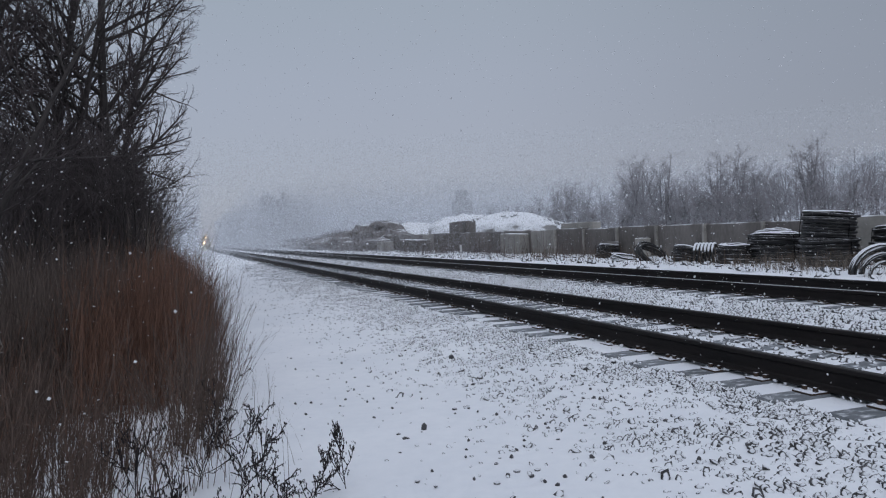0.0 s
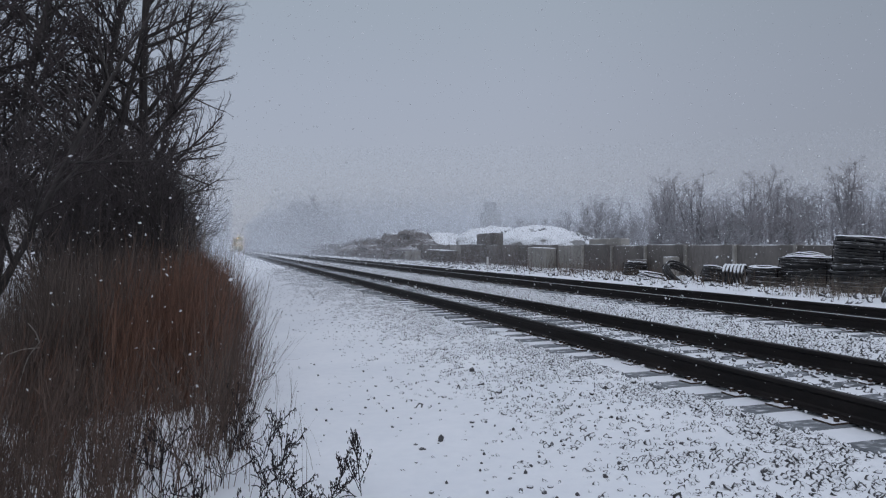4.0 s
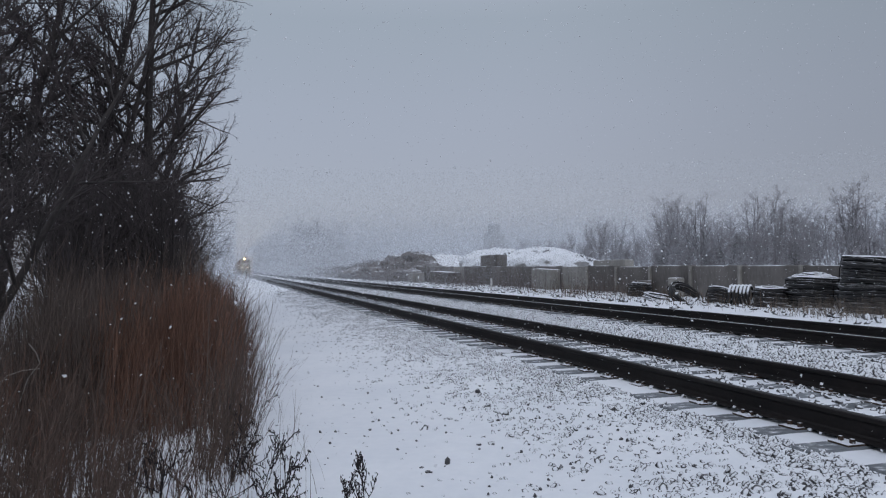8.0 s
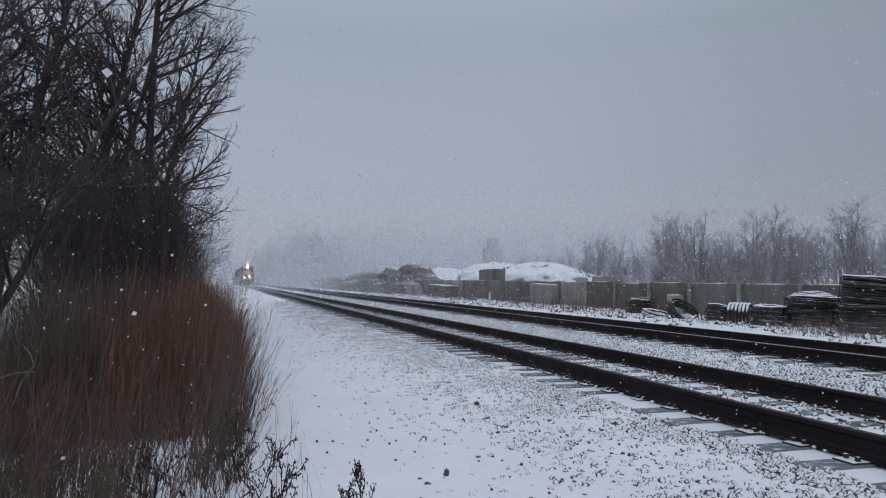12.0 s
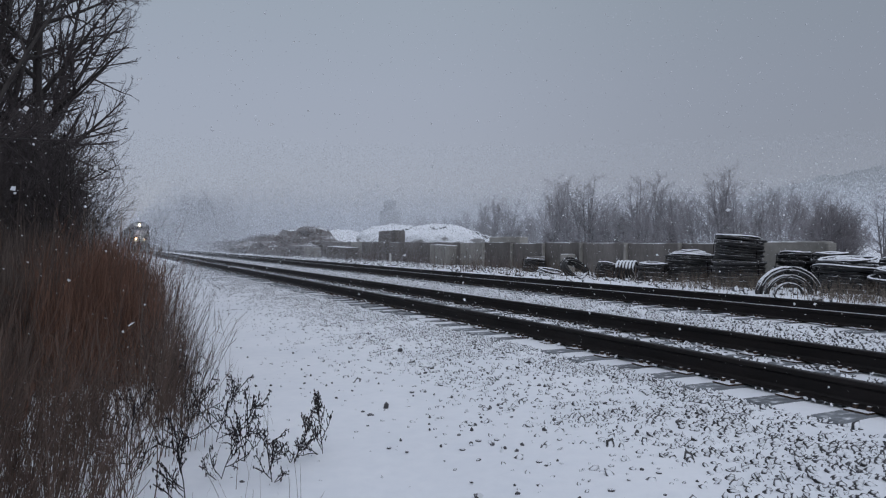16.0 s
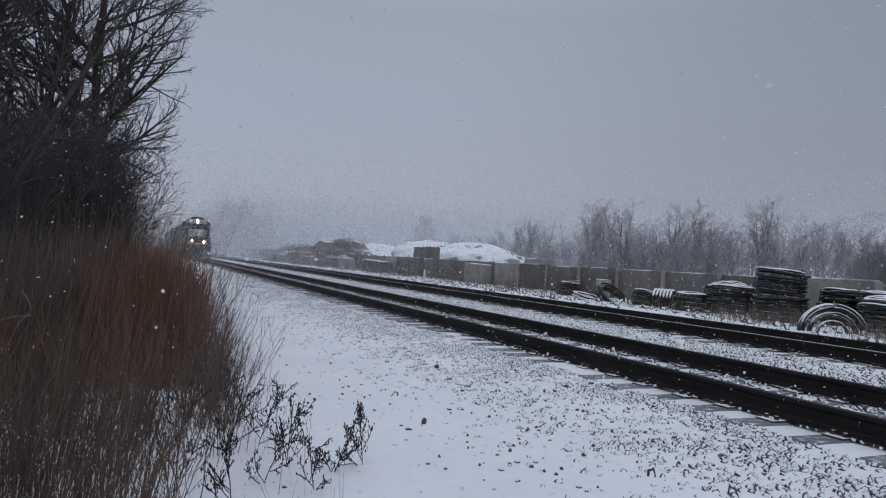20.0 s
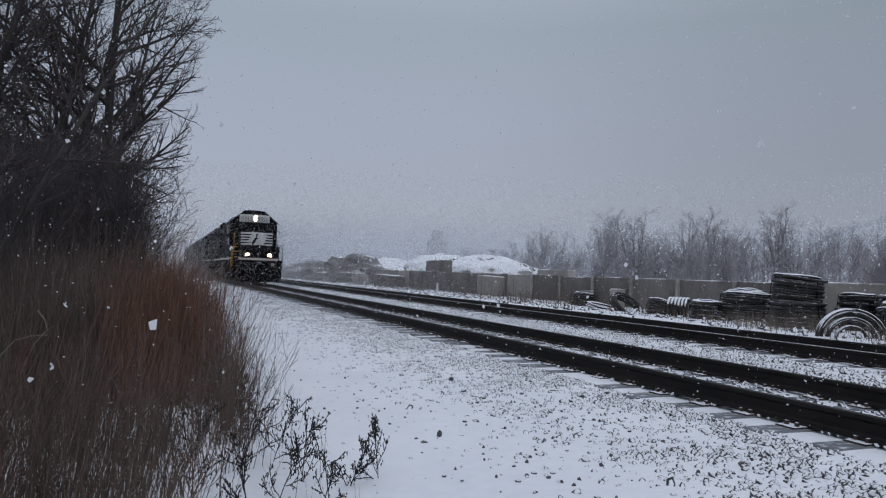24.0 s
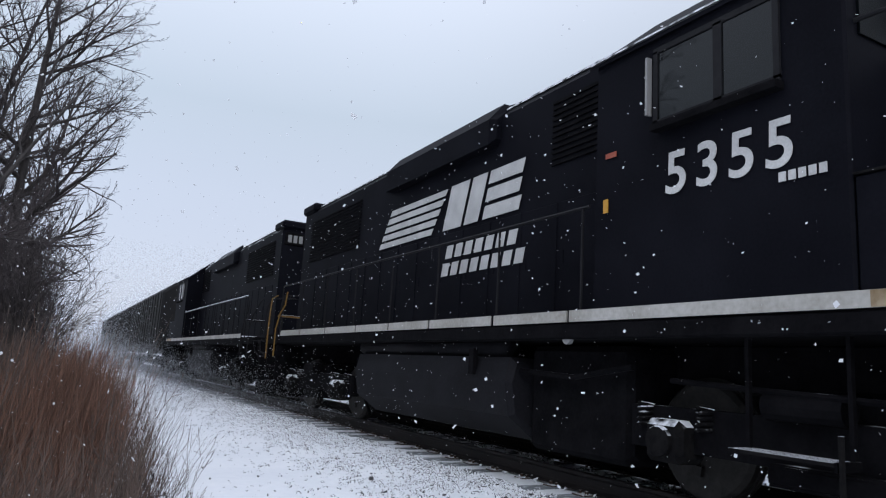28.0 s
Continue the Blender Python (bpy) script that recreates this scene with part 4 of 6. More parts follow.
    # Fuel tank, air reservoirs and the rest below the frame.
    tk = Build().prism([(-1.0, 0.26), (1.0, 0.26), (1.36, 0.52), (1.42, 0.9), (1.36, 1.16), (-1.36, 1.16), (-1.42, 0.9), (-1.36, 0.52)], 4.35, 8.85, cap=0.06)
    part("fuel_tank", tk, M_TANK, lo, "dark grey fuel tank below the frame")
    for s in (-1, 1):
        part("air_reservoir", Build().tube([(s * 1.2, 4.6, 1.27), (s * 1.2, 8.9, 1.27)], 0.12, 14), M_TANK, lo, "", True)
        part("filler_cap", Build().box(s * 1.42 - 0.03, s * 1.42 + 0.03, 5.05, 5.15, 0.95, 1.25), M_UNDER, lo)
        part("sight_lamp", Build().disc((s * 1.45, 3.3, 1.36), 0.07, 0, 0.05, 12), M_LENS, lo)
        part("battery_box", Build().box(min(s * 0.92, s * 1.42), max(s * 0.92, s * 1.42), 3.1, 4.3, 1.52, 1.62, 0.02), M_BLACK, lo)
    # Added dark box in place of the shade between tank and front truck.
    part("air_dryer", Build().box(-1.15, 1.15, 2.75, 4.3, 0.2, 1.3, 0.06), M_UNDER, lo)
    spin = []
    for cy in (0.85, 11.45):
        truck(lo, cy, spin)
    for s in (-1, 1):
        gs = part("side_step", Build().box(min(s * 1.30, s * 1.56), max(s * 1.30, s * 1.56), 0.58, 0.6, 0.5, 0.56), M_UNDER, lo, "hanging side step")
        for yh in (0.6, 1.36):
            part("hanger", Build().box(s * 1.32 - 0.02, s * 1.32 + 0.02, yh, yh + 0.03, 0.5, 1.36), M_UNDER, gs)
        for k in range(5):
            xs = s * (1.33 + 0.055 * k)
            part("slat", Build().box(xs - 0.012, xs + 0.012, 0.6, 1.37, 0.53, 0.555), M_CAKED, gs)
        part("grab_iron", Build().tube([(s * 1.56, 0.55, 0.2), (s * 1.56, 0.55, 0.72)], 0.02, 6), M_CAKED, lo)
    for s in (-1, 1):
        q = Build().tube([(s * 1.28, 2.6, 1.1), (s * 1.28, 3.4, 0.98), (s * 1.28, 4.3, 1.02)], 0.03, 6)
        part("air_pipe", q, M_UNDER, lo)
        q = Build().tube([(s * 1.22, -0.8, 0.98), (s * 1.3, 0.2, 0.92), (s * 1.22, 2.2, 1.0)], 0.025, 6)
        part("air_pipe", q, M_UNDER, lo)
    if lead:
        for s in (-1,):
            x = -1.512
            for k, digit in enumerate("5355"):
                lettering("digit", digit, 0.51, M_WHITE, Matrix.Translation((x, 1.42 - 0.315 * (k - 1.5), 2.69)) @ SIDE, cab, 0.003, 0.03, "white painted digit")
            for k in range(5):
                part("model_mark", Build().box(x - 0.003, x + 0.003, 0.60 + 0.075 * k, 0.655 + 0.075 * k, 2.42, 2.49), M_WHITE, cab)
            part("door_plate", Build().box(x - 0.004, x + 0.004, 2.70, 2.76, 2.50, 2.63), M_ORANGE, cab, "small orange plate")
            part("red_plate", Build().box(x - 0.004, x + 0.004, 2.60, 2.74, 3.02, 3.07), M_RED, cab)
            lettering("letter", "F", 0.13, M_WHITE, Matrix.Translation((-1.512, -1.24, 1.55)) @ SIDE, lo, 0.003)
            part("letter_plate", Build().box(-1.508, -1.48, -1.32, -1.15, 1.42, 1.68), M_BLACK, lo)
            hx = -hw - 0.016
            for k in range(5):
                z = 3.04 + 0.138 * k
                part("emblem_stripe", slanted(Build(), 7.35 - 0.10 * k, 9.35 - 0.10 * k, z, z + 0.095, hx, 0.07), M_WHITE, ho, "white slanting stripe")
            for y0, y1, z0, z1, ln in ((6.45, 6.98, 3.04, 3.70, 0.22), (5.98, 6.36, 3.04, 3.70, 0.22), (5.0, 5.86, 3.04, 3.22, 0.06), (5.0, 5.80, 3.28, 3.46, 0.06), (4.94, 5.74, 3.52, 3.70, 0.06)):
                part("emblem_block", slanted(Build(), y0, y1, z0, z1, hx, ln), M_WHITE, ho, "plain white slanted block")
            for zz, y0, n_ in ((2.60, 6.85, 7), (2.34, 6.95, 8)):
                for k in range(n_):
                    part("name_bar", slanted(Build(), y0 - 0.27 * k - 0.19, y0 - 0.27 * k, zz, zz + 0.19, hx, 0.05), M_WHITE, ho, "plain white bar")
    return lo, spin


lead, lead_spin = locomotive("locomotive", "black diesel locomotive with white nose stripes and lit headlights", True)
trail, trail_spin = locomotive("locomotive", "second black diesel locomotive coupled backwards, snow on its rails", False)


def freight_car(label):
    c = thing("freight_car", label, "freight car", "train")
    part("body", Build().prism([(-1.5, 1.05), (1.5, 1.05), (1.55, 1.4), (1.55, 3.95), (1.0, 4.45), (-1.0, 4.45), (-1.55, 3.95), (-1.55, 1.4)], 0.5, 16.0, cap=0.1), M_CAR, c)
    for s in (-1, 1):
        for k in range(14):
            part("side_rib", Build().box(s * 1.55 - 0.05, s * 1.55 + 0.05, 0.9 + 1.08 * k, 1.0 + 1.08 * k, 1.4, 3.95), M_CAR, c)
        part("side_sill", Build().box(s * 1.5 - 0.06, s * 1.5 + 0.06, 0.5, 16.0, 0.92, 1.1), M_CAR, c)
    part("running_board", Build().box(-0.5, 0.5, 0.5, 16.0, 4.5, 4.55), M_SNOWRAIL, c)
    for cy in (2.6, 13.9):
        tk = part("truck", Build().box(-1.0, 1.0, cy - 0.2, cy + 0.2, 0.4, 0.7, 0.03), M_UNDER, c)
        for s in (-1, 1):
            part("side_frame", Build().box(s * 1.0 - 0.08, s * 1.0 + 0.08, cy - 1.2, cy + 1.2, 0.42, 0.72, 0.03), M_UNDER, tk)
        for w in (-0.88, 0.88):
            ax = Build().disc((-0.75, cy + w, 0.42), 0.42, 0, 0.13, 22).disc((0.75, cy + w, 0.42), 0.42, 0, 0.13, 22).tube([(-1.0, cy + w, 0.42), (1.0, cy + w, 0.42)], 0.08, 8)
            part("wheelset", ax, M_UNDER, c)
    for y0, y1 in ((-0.1, 0.6), (15.9, 16.6)):
        part("coupler", Build().box(-0.13, 0.13, y0, y1, 0.72, 0.98, 0.03), M_UNDER, c)
    return c


cars = [freight_car("dark covered freight car behind the locomotives")]
cars.append(copy_thing(cars[0], Matrix()))
cars.append(copy_thing(cars[0], Matrix()))


def train_y(t):
    """Where the lead headlight is along the track: a steady approach, a little faster at the end."""
    return 14.2 + 11.1 * (27 - t) if t > 24 else 47.5 + 10.3 * (24 - t)

# ---------------------------------------------------------------- yard on the far side
def block_wall():
    w = thing("yard_wall", "long weathered grey concrete block wall topped with snow", "wall", kind="structure")
    rng = random.Random(8)
    tall = [mesh_of("panel", Build().box(-0.16, 0.16, 0.0, 2.96, 0.0, 1.42, 0.03), m) for m in (M_WALL, M_WALL, M_WALL_PALE)]
    post = mesh_of("joint", Build().box(-0.2, 0.2, -0.07, 0.07, 0.0, 1.40, 0.02), M_WALL_PALE)
    for i in range(24):
        y = 14.6 + 3.0 * i
        x = 15.0 + rng.uniform(-0.03, 0.03)
        p = new("panel", tall[0 if i % 7 else 2])
        p.parent = w
        p.matrix_basis = pose(x, y, -0.30 + rng.uniform(-0.03, 0.03) + 0.005 * max(0.0, y - 28), 0, 0, rng.uniform(-0.5, 0.5))
        if i < 8:
            j = new("joint", post)
            j.parent = w
            j.matrix_basis = pose(x - 0.06, y - 0.02, -0.30, 0, 0, 0)
    return w


block_wall()
crng = random.Random(12)


def ring_mesh(r, tube_r, material):
    pts = [(r * math.cos(q), r * math.sin(q), 0.012 * math.sin(3 * q + r * 7)) for q in np.linspace(0, 2 * math.pi, 31)]
    return mesh_of("loop", Build().tube(pts, tube_r, 8, False), material, True)


def pipe_coil(x, y, z, r, h, material, label, tilt=(0, 0, 0), tube_r=0.038, inner=0.3, top=True, dome=0.0):
    """Loops of pipe stacked into a drum, with looser loops lying on it."""
    c = thing("pipe_coil", label, "pipe coil", "coils of drain pipe")
    c.matrix_basis = pose(x, y, z, *tilt)
    n = max(2, round(h / (tube_r * 2.0)))
    meshes = [ring_mesh(r, tube_r, material), ring_mesh(r - 0.03, tube_r, material), ring_mesh(r - 2.1 * tube_r, tube_r, material)]
    for k in range(n):
        zz = tube_r + (h - 2 * tube_r) * k / max(1, n - 1)
        for me in (meshes[k % 2], meshes[2]):
            o = new("loop", me)
            o.parent = c
            o.matrix_basis = pose(crng.uniform(-0.06, 0.06), crng.uniform(-0.06, 0.06), zz, crng.uniform(-2.2, 2.2), crng.uniform(-2.2, 2.2), crng.uniform(0, 360))
    if top:
        rr = inner
        while rr < r:
            o = new("loop", ring_mesh(rr, tube_r, M_PIPE_SNOWY))
            o.parent = c
            o.matrix_basis = pose(crng.uniform(-0.05, 0.05), crng.uniform(-0.05, 0.05), h + 0.02 + (0.08 + dome) * (r - rr), crng.uniform(-3, 3), crng.uniform(-3, 3), crng.uniform(0, 360))
            rr += tube_r * 2.9
    for q in (0.4, 2.5, 4.6):
        pts = [(r * 1.06 * math.cos(q), r * 1.06 * math.sin(q), 0.0), (r * 1.07 * math.cos(q), r * 1.07 * math.sin(q), h * 0.5), (r * 1.02 * math.cos(q), r * 1.02 * math.sin(q), h)]
        part("strap", Build().tube(pts, 0.012, 5), M_UNDER, c)
    return c


G = -0.30
pipe_coil(13.6, 18.86, G, 0.80, 0.92, M_PIPE, "coil of black corrugated pipe with loose snowy loops heaped on top", (0, 2, 0), dome=0.28)
pipe_coil(12.9, 16.2, G, 0.76, 0.82, M_PIPE, "black pipe coil under another coil", top=False)
pipe_coil(12.95, 16.29, G + 0.84, 0.70, 0.70, M_PIPE, "coil of black pipe stacked on another, dusted with snow", (3, 4, 0))
pipe_coil(14.0, 15.10, G, 0.52, 1.06, M_PIPE, "coil of black pipe beside the wall, snow on top", (0, 3, 0))
pipe_coil(14.0, 13.92, G, 0.52, 1.06, M_PIPE, "coil of black pipe behind others, snow on top", (3, 0, 0))
pipe_coil(12.8, 12.62, G, 0.70, 0.84, M_PIPE, "coil of pipe with loose snowy loops heaped on top", (0, 4, 0), dome=0.2)
pipe_coil(14.6, 12.2, G, 0.62, 0.95, M_PIPE, "coil of black pipe, snow on top")
pipe_coil(12.9, 11.0, G, 0.76, 0.72, M_PIPE, "broad coil of pipe with loose snowy loops on top", (0, -3, 0))
pipe_coil(14.9, 10.9, G, 0.75, 0.9, M_PIPE, "coil of black pipe, snow on top")
pipe_coil(12.7, 19.69, G, 0.56, 0.62, M_PIPE, "small coil of black pipe on the ground", (4, 0, 0))
pipe_coil(12.6, 22.03, G, 0.50, 0.50, M_PIPE, "small coil of black pipe lying by the wall", (0, 16, 0), tube_r=0.05)
pipe_coil(12.8, 24.35, G + 0.10, 0.72, 0.30, M_PIPE, "collapsed coil of pipe leaning in snow", (38, 12, 0), tube_r=0.045, top=False)
pipe_coil(12.7, 25.9, G + 0.02, 0.62, 0.20, M_PIPE_SNOWY, "flat coil of pipe in snow", (10, 8, 0), top=False)
pipe_coil(13.6, 28.7, G, 0.5, 0.60, M_PIPE, "dark coil of pipe against the wall", (0, 6, 0))
# Loose loops that slid down over the broad coils.
for x, y, z, r, tilt in ((12.75, 12.6, 0.40, 0.80, 7), (12.7, 11.0, 0.28, 0.86, -8), (12.8, 12.65, 0.66, 0.66, -5)):
    slid = thing("pipe_loop", "single snow-covered loop of pipe slid over a coil", "pipe coil", "coils of drain pipe")
    slid.matrix_basis = pose(x, y, z, 0, tilt, 0)
    slid_ring = new("loop", ring_mesh(r, 0.04, M_PIPE_SNOWY))
    slid_ring.parent = slid

# The coil that stands on edge, and the tight pale one.
ring = thing("pipe_coil", "coil of pipe standing on edge, its loops white with snow", "pipe coil", "coils of drain pipe")
ring.matrix_basis = pose(10.85, 12.9, -0.28, 0, 0, -32) @ Matrix.Scale(0.80, 4)
for r, dxs in ((0.96, (-0.12, 0.0, 0.12)), (0.87, (-0.08, 0.06)), (0.70, (-0.06, 0.06)), (0.63, (0.0,)), (0.44, (-0.05, 0.05))):
    for dx in dxs:
        cz = 0.02 - 0.06 * (0.96 - r)
        rb_ = Build().tube([(r * math.cos(q) + crng.uniform(-0.008, 0.008), dx + crng.uniform(-0.01, 0.01), cz + r * math.sin(q) * 0.93) for q in np.linspace(-0.05, math.pi + 0.05, 24)], 0.036, 8, False)
        part("loop", rb_, M_PIPE_SNOWY, ring, "", True)
knot = thing("pipe_coil", "tight coil of pipe plastered with snow", "pipe coil", "coils of drain pipe")
knot.matrix_basis = pose(12.4, 20.74, -0.28, 0, 0, 35)
for k in range(6):
    kb = Build().tube([(0.34 * math.cos(q), -0.3 + 0.12 * k, 0.36 + 0.34 * math.sin(q)) for q in np.linspace(0, 2 * math.pi, 20)], 0.045, 7, False)
    part("loop", kb, M_PIPE_SNOWY, knot, "", True)


def lump(b, rng, cx, cy, cz, rx, ry, rz, rings=9, seg=22, rough=0.18, seed=0.0):
    """A rough half dome of rubble or snow."""
    v = []
    for i in range(rings + 1):
        a = math.pi / 2 * i / rings
        for j in range(seg):
            q = 2 * math.pi * j / seg
            k = 1 + rough * noise.noise((math.cos(q) * 2 + seed, math.sin(q) * 2, a * 2.2 + seed)) + 0.4 * rough * noise.noise((math.cos(q) * 6 + seed, math.sin(q) * 6, a * 6)) + 0.22 * rough * noise.noise((math.cos(q) * 15 + seed, math.sin(q) * 15, a * 15))
            v.append((cx + rx * k * math.cos(a) * math.cos(q), cy + ry * k * math.cos(a) * math.sin(q), cz + rz * (0.5 + 0.5 * k) * math.sin(a) ** 0.9 - 0.05))
    f = [(i * seg + j, i * seg + (j + 1) % seg, (i + 1) * seg + (j + 1) % seg, (i + 1) * seg + j) for i in range(rings) for j in range(seg)]
    return b.add(v, f)


pile = thing("snow_pile", "large mound of gravel covered with white snow behind the wall", "snow pile")
pb_ = Build()
lump(pb_, crng, 21.5, 56.5, -0.2, 4.2, 10.0, 3.0, 22, 70, 0.22, 1.0)
lump(pb_, crng, 20.5, 63.5, -0.2, 3.6, 5.5, 3.15, 18, 50, 0.26, 4.0)
part("mound", pb_, M_PILE, pile, "", True)
pile2 = thing("snow_pile", "low snowy mound behind the wall", "snow pile")
part("mound", lump(Build(), crng, 19.5, 77.0, -0.2, 3.5, 5.0, 2.9, 12, 30, 0.2, 7.0), M_PILE, pile2, "", True)


pile_stones = []
for _ in range(420):
    q, a = srng.uniform(0, 2 * np.pi), srng.uniform(0.15, 1.2)
    pile_stones.append((21.5 + 4.1 * math.cos(a) * math.cos(q), 56.5 + 9.8 * math.cos(a) * math.sin(q), -0.22 + 2.95 * math.sin(a) ** 0.9, srng.uniform(0.06, 0.16)))
stones("pile_gravel", "dark stones poking through the snow of the mound", pile_stones, M_STONE, srng)


def concrete_block(x, y, z, sx, sy, sz, rz, label, material=M_WALL):
    o = part("concrete_block", Build().box(-sx / 2, sx / 2, -sy / 2, sy / 2, 0, sz, 0.04), material)
    o.matrix_basis = pose(x, y, z, crng.uniform(-2, 2), crng.uniform(-2, 2), rz)
    return tagged(o, label, "concrete block", "concrete blocks")


concrete_block(15.7, 52.0, 1.2, 0.9, 3.2, 0.9, 2, "dark concrete block set on top of the wall")
concrete_block(14.4, 40.0, -0.25, 0.7, 2.4, 1.25, 3, "pale concrete block leaning at the wall", M_WALL_PALE)
concrete_block(14.3, 26.9, -0.25, 0.4, 0.7, 0.85, -4, "pale concrete block standing by the wall", M_WALL_PALE)
concrete_block(14.3, 29.6, -0.3, 0.6, 0.9, 0.75, 10, "grey concrete block with snow on top")
concrete_block(17.6, 37.5, 1.1, 0.6, 3.6, 0.42, 0, "flat stack of pale slabs above the wall", M_WALL_PALE)
concrete_block(13.6, 58.0, -0.3, 1.2, 4.0, 1.1, 6, "broken concrete slab in snow")
concrete_block(13.2, 66.0, -0.3, 1.2, 3.0, 1.0, -8, "broken concrete slab in snow", M_WALL_PALE)
concrete_block(12.9, 71.0, -0.3, 1.0, 2.2, 0.7, 20, "broken concrete slab half buried in snow")
mk_post = part("marker_post", Build().box(-0.05, 0.05, -0.05, 0.05, -0.1, 0.75, 0.01), M_WHITE)
mk_post.matrix_basis = pose(11.2, 41.0, -0.3)
tagged(mk_post, "short white marker post in the snow", "post")

# Snow berm with rubble in front of the wall.
brm = thing("snow_berm", "low ridge of snow and rubble along the far track", "snow bank")
for i in range(60):
    y = 8 + i * 1.5
    bb_ = Build()
    lump(bb_, crng, 9.4 + crng.uniform(-0.35, 0.35) + (1.6 if y > 34 else 0), y, -0.36, crng.uniform(0.6, 1.0), crng.uniform(0.8, 1.5), crng.uniform(0.10, 0.24), 4, 12, 0.35, i * 1.7)
    part("snow_mound", bb_, M_SNOW, brm, "", True)
rub = []
for _ in range(700):
    x, y = 9.5 + 4.2 * srng.random() ** 1.3, 8 + 70 * srng.random()
    rub.append((x, y, surf(x, y) + 0.03, srng.uniform(0.03, 0.16)))
stones("yard_rubble", "snow-dusted rubble and broken concrete by the wall", rub, M_STONE, srng)

HEAPS = ((16.5, 81, 4.5, 11, 3.1), (15.5, 98, 4, 12, 2.2), (15, 119, 4, 14, 1.5), (16, 146, 5, 18, 1.3))


def heap_z(x, y):
    """The height of the heaps beyond the wall above the yard."""
    return max(h * math.sqrt(max(0.0, 1 - ((x - cx) / rx) ** 2 - ((y - cy) / ry) ** 2)) for cx, cy, rx, ry, h in HEAPS)


# Rubble heaps farther along, dark with snow streaks.
for k, (x, y, rx, ry, rz) in enumerate(HEAPS):
    hp = part("rubble_mound", lump(Build(), crng, 0, 0, -0.3, rx, ry, rz, 10, 26, 0.35, k * 3.3), mk("heap_soil_%s" % "abcd"[k], (0.10, 0.091, 0.09), (0.20, 0.184, 0.18), 0.5, 0.95, bump=0.5, snow=0.16))
    hp.location = (x, y, 0)
    tagged(hp, "brush-grown heap of rubble streaked with snow", "rubble heap", "rubble heaps")

# A tower far behind the pile, its cladding colour paled to imitate haze.
shed = thing("storage_silo", "tall grey industrial tower dim in snowfall", "silo")
part("tower", Build().box(43.0, 46.2, 123, 126, -0.2, 7.6, 0.1), M_CLAD, shed)
part("upper_stage", Build().box(43.7, 45.5, 123.6, 125.4, 7.6, 9.6, 0.1), M_CLAD, shed)


# ---------------------------------------------------------------- trees
def tree_paths(rng, height, r0, kids, ratio, up, jit, first=0.22, spread=50, lean=(0, 0), rmin=0.0035, dome=False):
    paths = []
    seg = (9, 7, 5, 4, 3)

    def branch(p, d, length, r, lev):
        n = seg[lev]
        pts, rad = [p], [r]
        step = length / n
        for i in range(n):
            d = (d + Vector((rng.gauss(0, 1), rng.gauss(0, 1), rng.gauss(0, 1))) * jit[lev] + Vector((0, 0, up[lev]))).normalized()
            p = p + d * step
            pts.append(p)
            rad.append(max(rmin, r * (1 - (0.82 if lev < 2 else 0.6) * (i + 1) / n)))
        paths.append((pts, rad, lev))
        if lev < len(kids):
            for k in range(kids[lev]):
                t = first + (1 - first) * (k + rng.random()) / kids[lev] if lev == 0 else 0.14 + 0.86 * (k + rng.random()) / kids[lev]
                i = min(int(t * n), n - 1)
                w = t * n - i
                q = pts[i].lerp(pts[i + 1], w)
                rr = rad[i] + (rad[i + 1] - rad[i]) * w
                ax = (pts[i + 1] - pts[i]).normalized()
                side = ax.orthogonal().normalized()
                side.rotate(Matrix.Rotation(rng.uniform(0, 2 * math.pi), 3, ax))
                an = radians(rng.uniform(spread * 0.5, spread * 1.15) * (0.72 if lev and dome else 1.0))
                nd = ax * math.cos(an) + side * math.sin(an)
                branch(q, nd, length * ratio[lev] * (rng.uniform(0.82, 1.0) if lev == 0 else rng.uniform(0.72, 1.06)) * (1.12 - (0.6 if dome else 0.5) * t if lev or not dome else min(1.2 - 0.82 * t, 0.5 + 1.2 * t)), rr * 0.62, lev + 1)

    branch(Vector((0, 0, -0.1)), Vector((lean[0], lean[1], 1)).normalized(), height, r0, 0)
    return paths


def tree(name, label, seed, height, r0, kids, ratio, up, jit, bark, twig, stems=1, group="", first=0.22, spread=50, thick=1.0, rmin=0.0035, dome=False):
    rng = random.Random(seed)
    tr = thing(name, label, "tree" if name != "bush" else "bush", group)
    tb, cb = Build(), Build()
    for s in range(stems):
        lean = (rng.uniform(-0.25, 0.25), rng.uniform(-0.25, 0.25)) if stems > 1 else (rng.uniform(-0.08, 0.08), rng.uniform(-0.08, 0.08))
        for pts, rad, lev in tree_paths(rng, height * rng.uniform(0.8, 1.05), r0, kids, ratio, up, jit, first, spread, lean, rmin, dome):
            (tb if lev < 2 else cb).tube([p[:] for p in pts], [x * thick for x in rad], (8, 5, 4, 3, 3)[lev], False)
    trunk = new("trunk", mesh_of("trunk", tb, bark, True))
    trunk.parent = tr
    crown = new("crown", mesh_of("crown", cb, twig))
    crown.parent = tr
    return tr


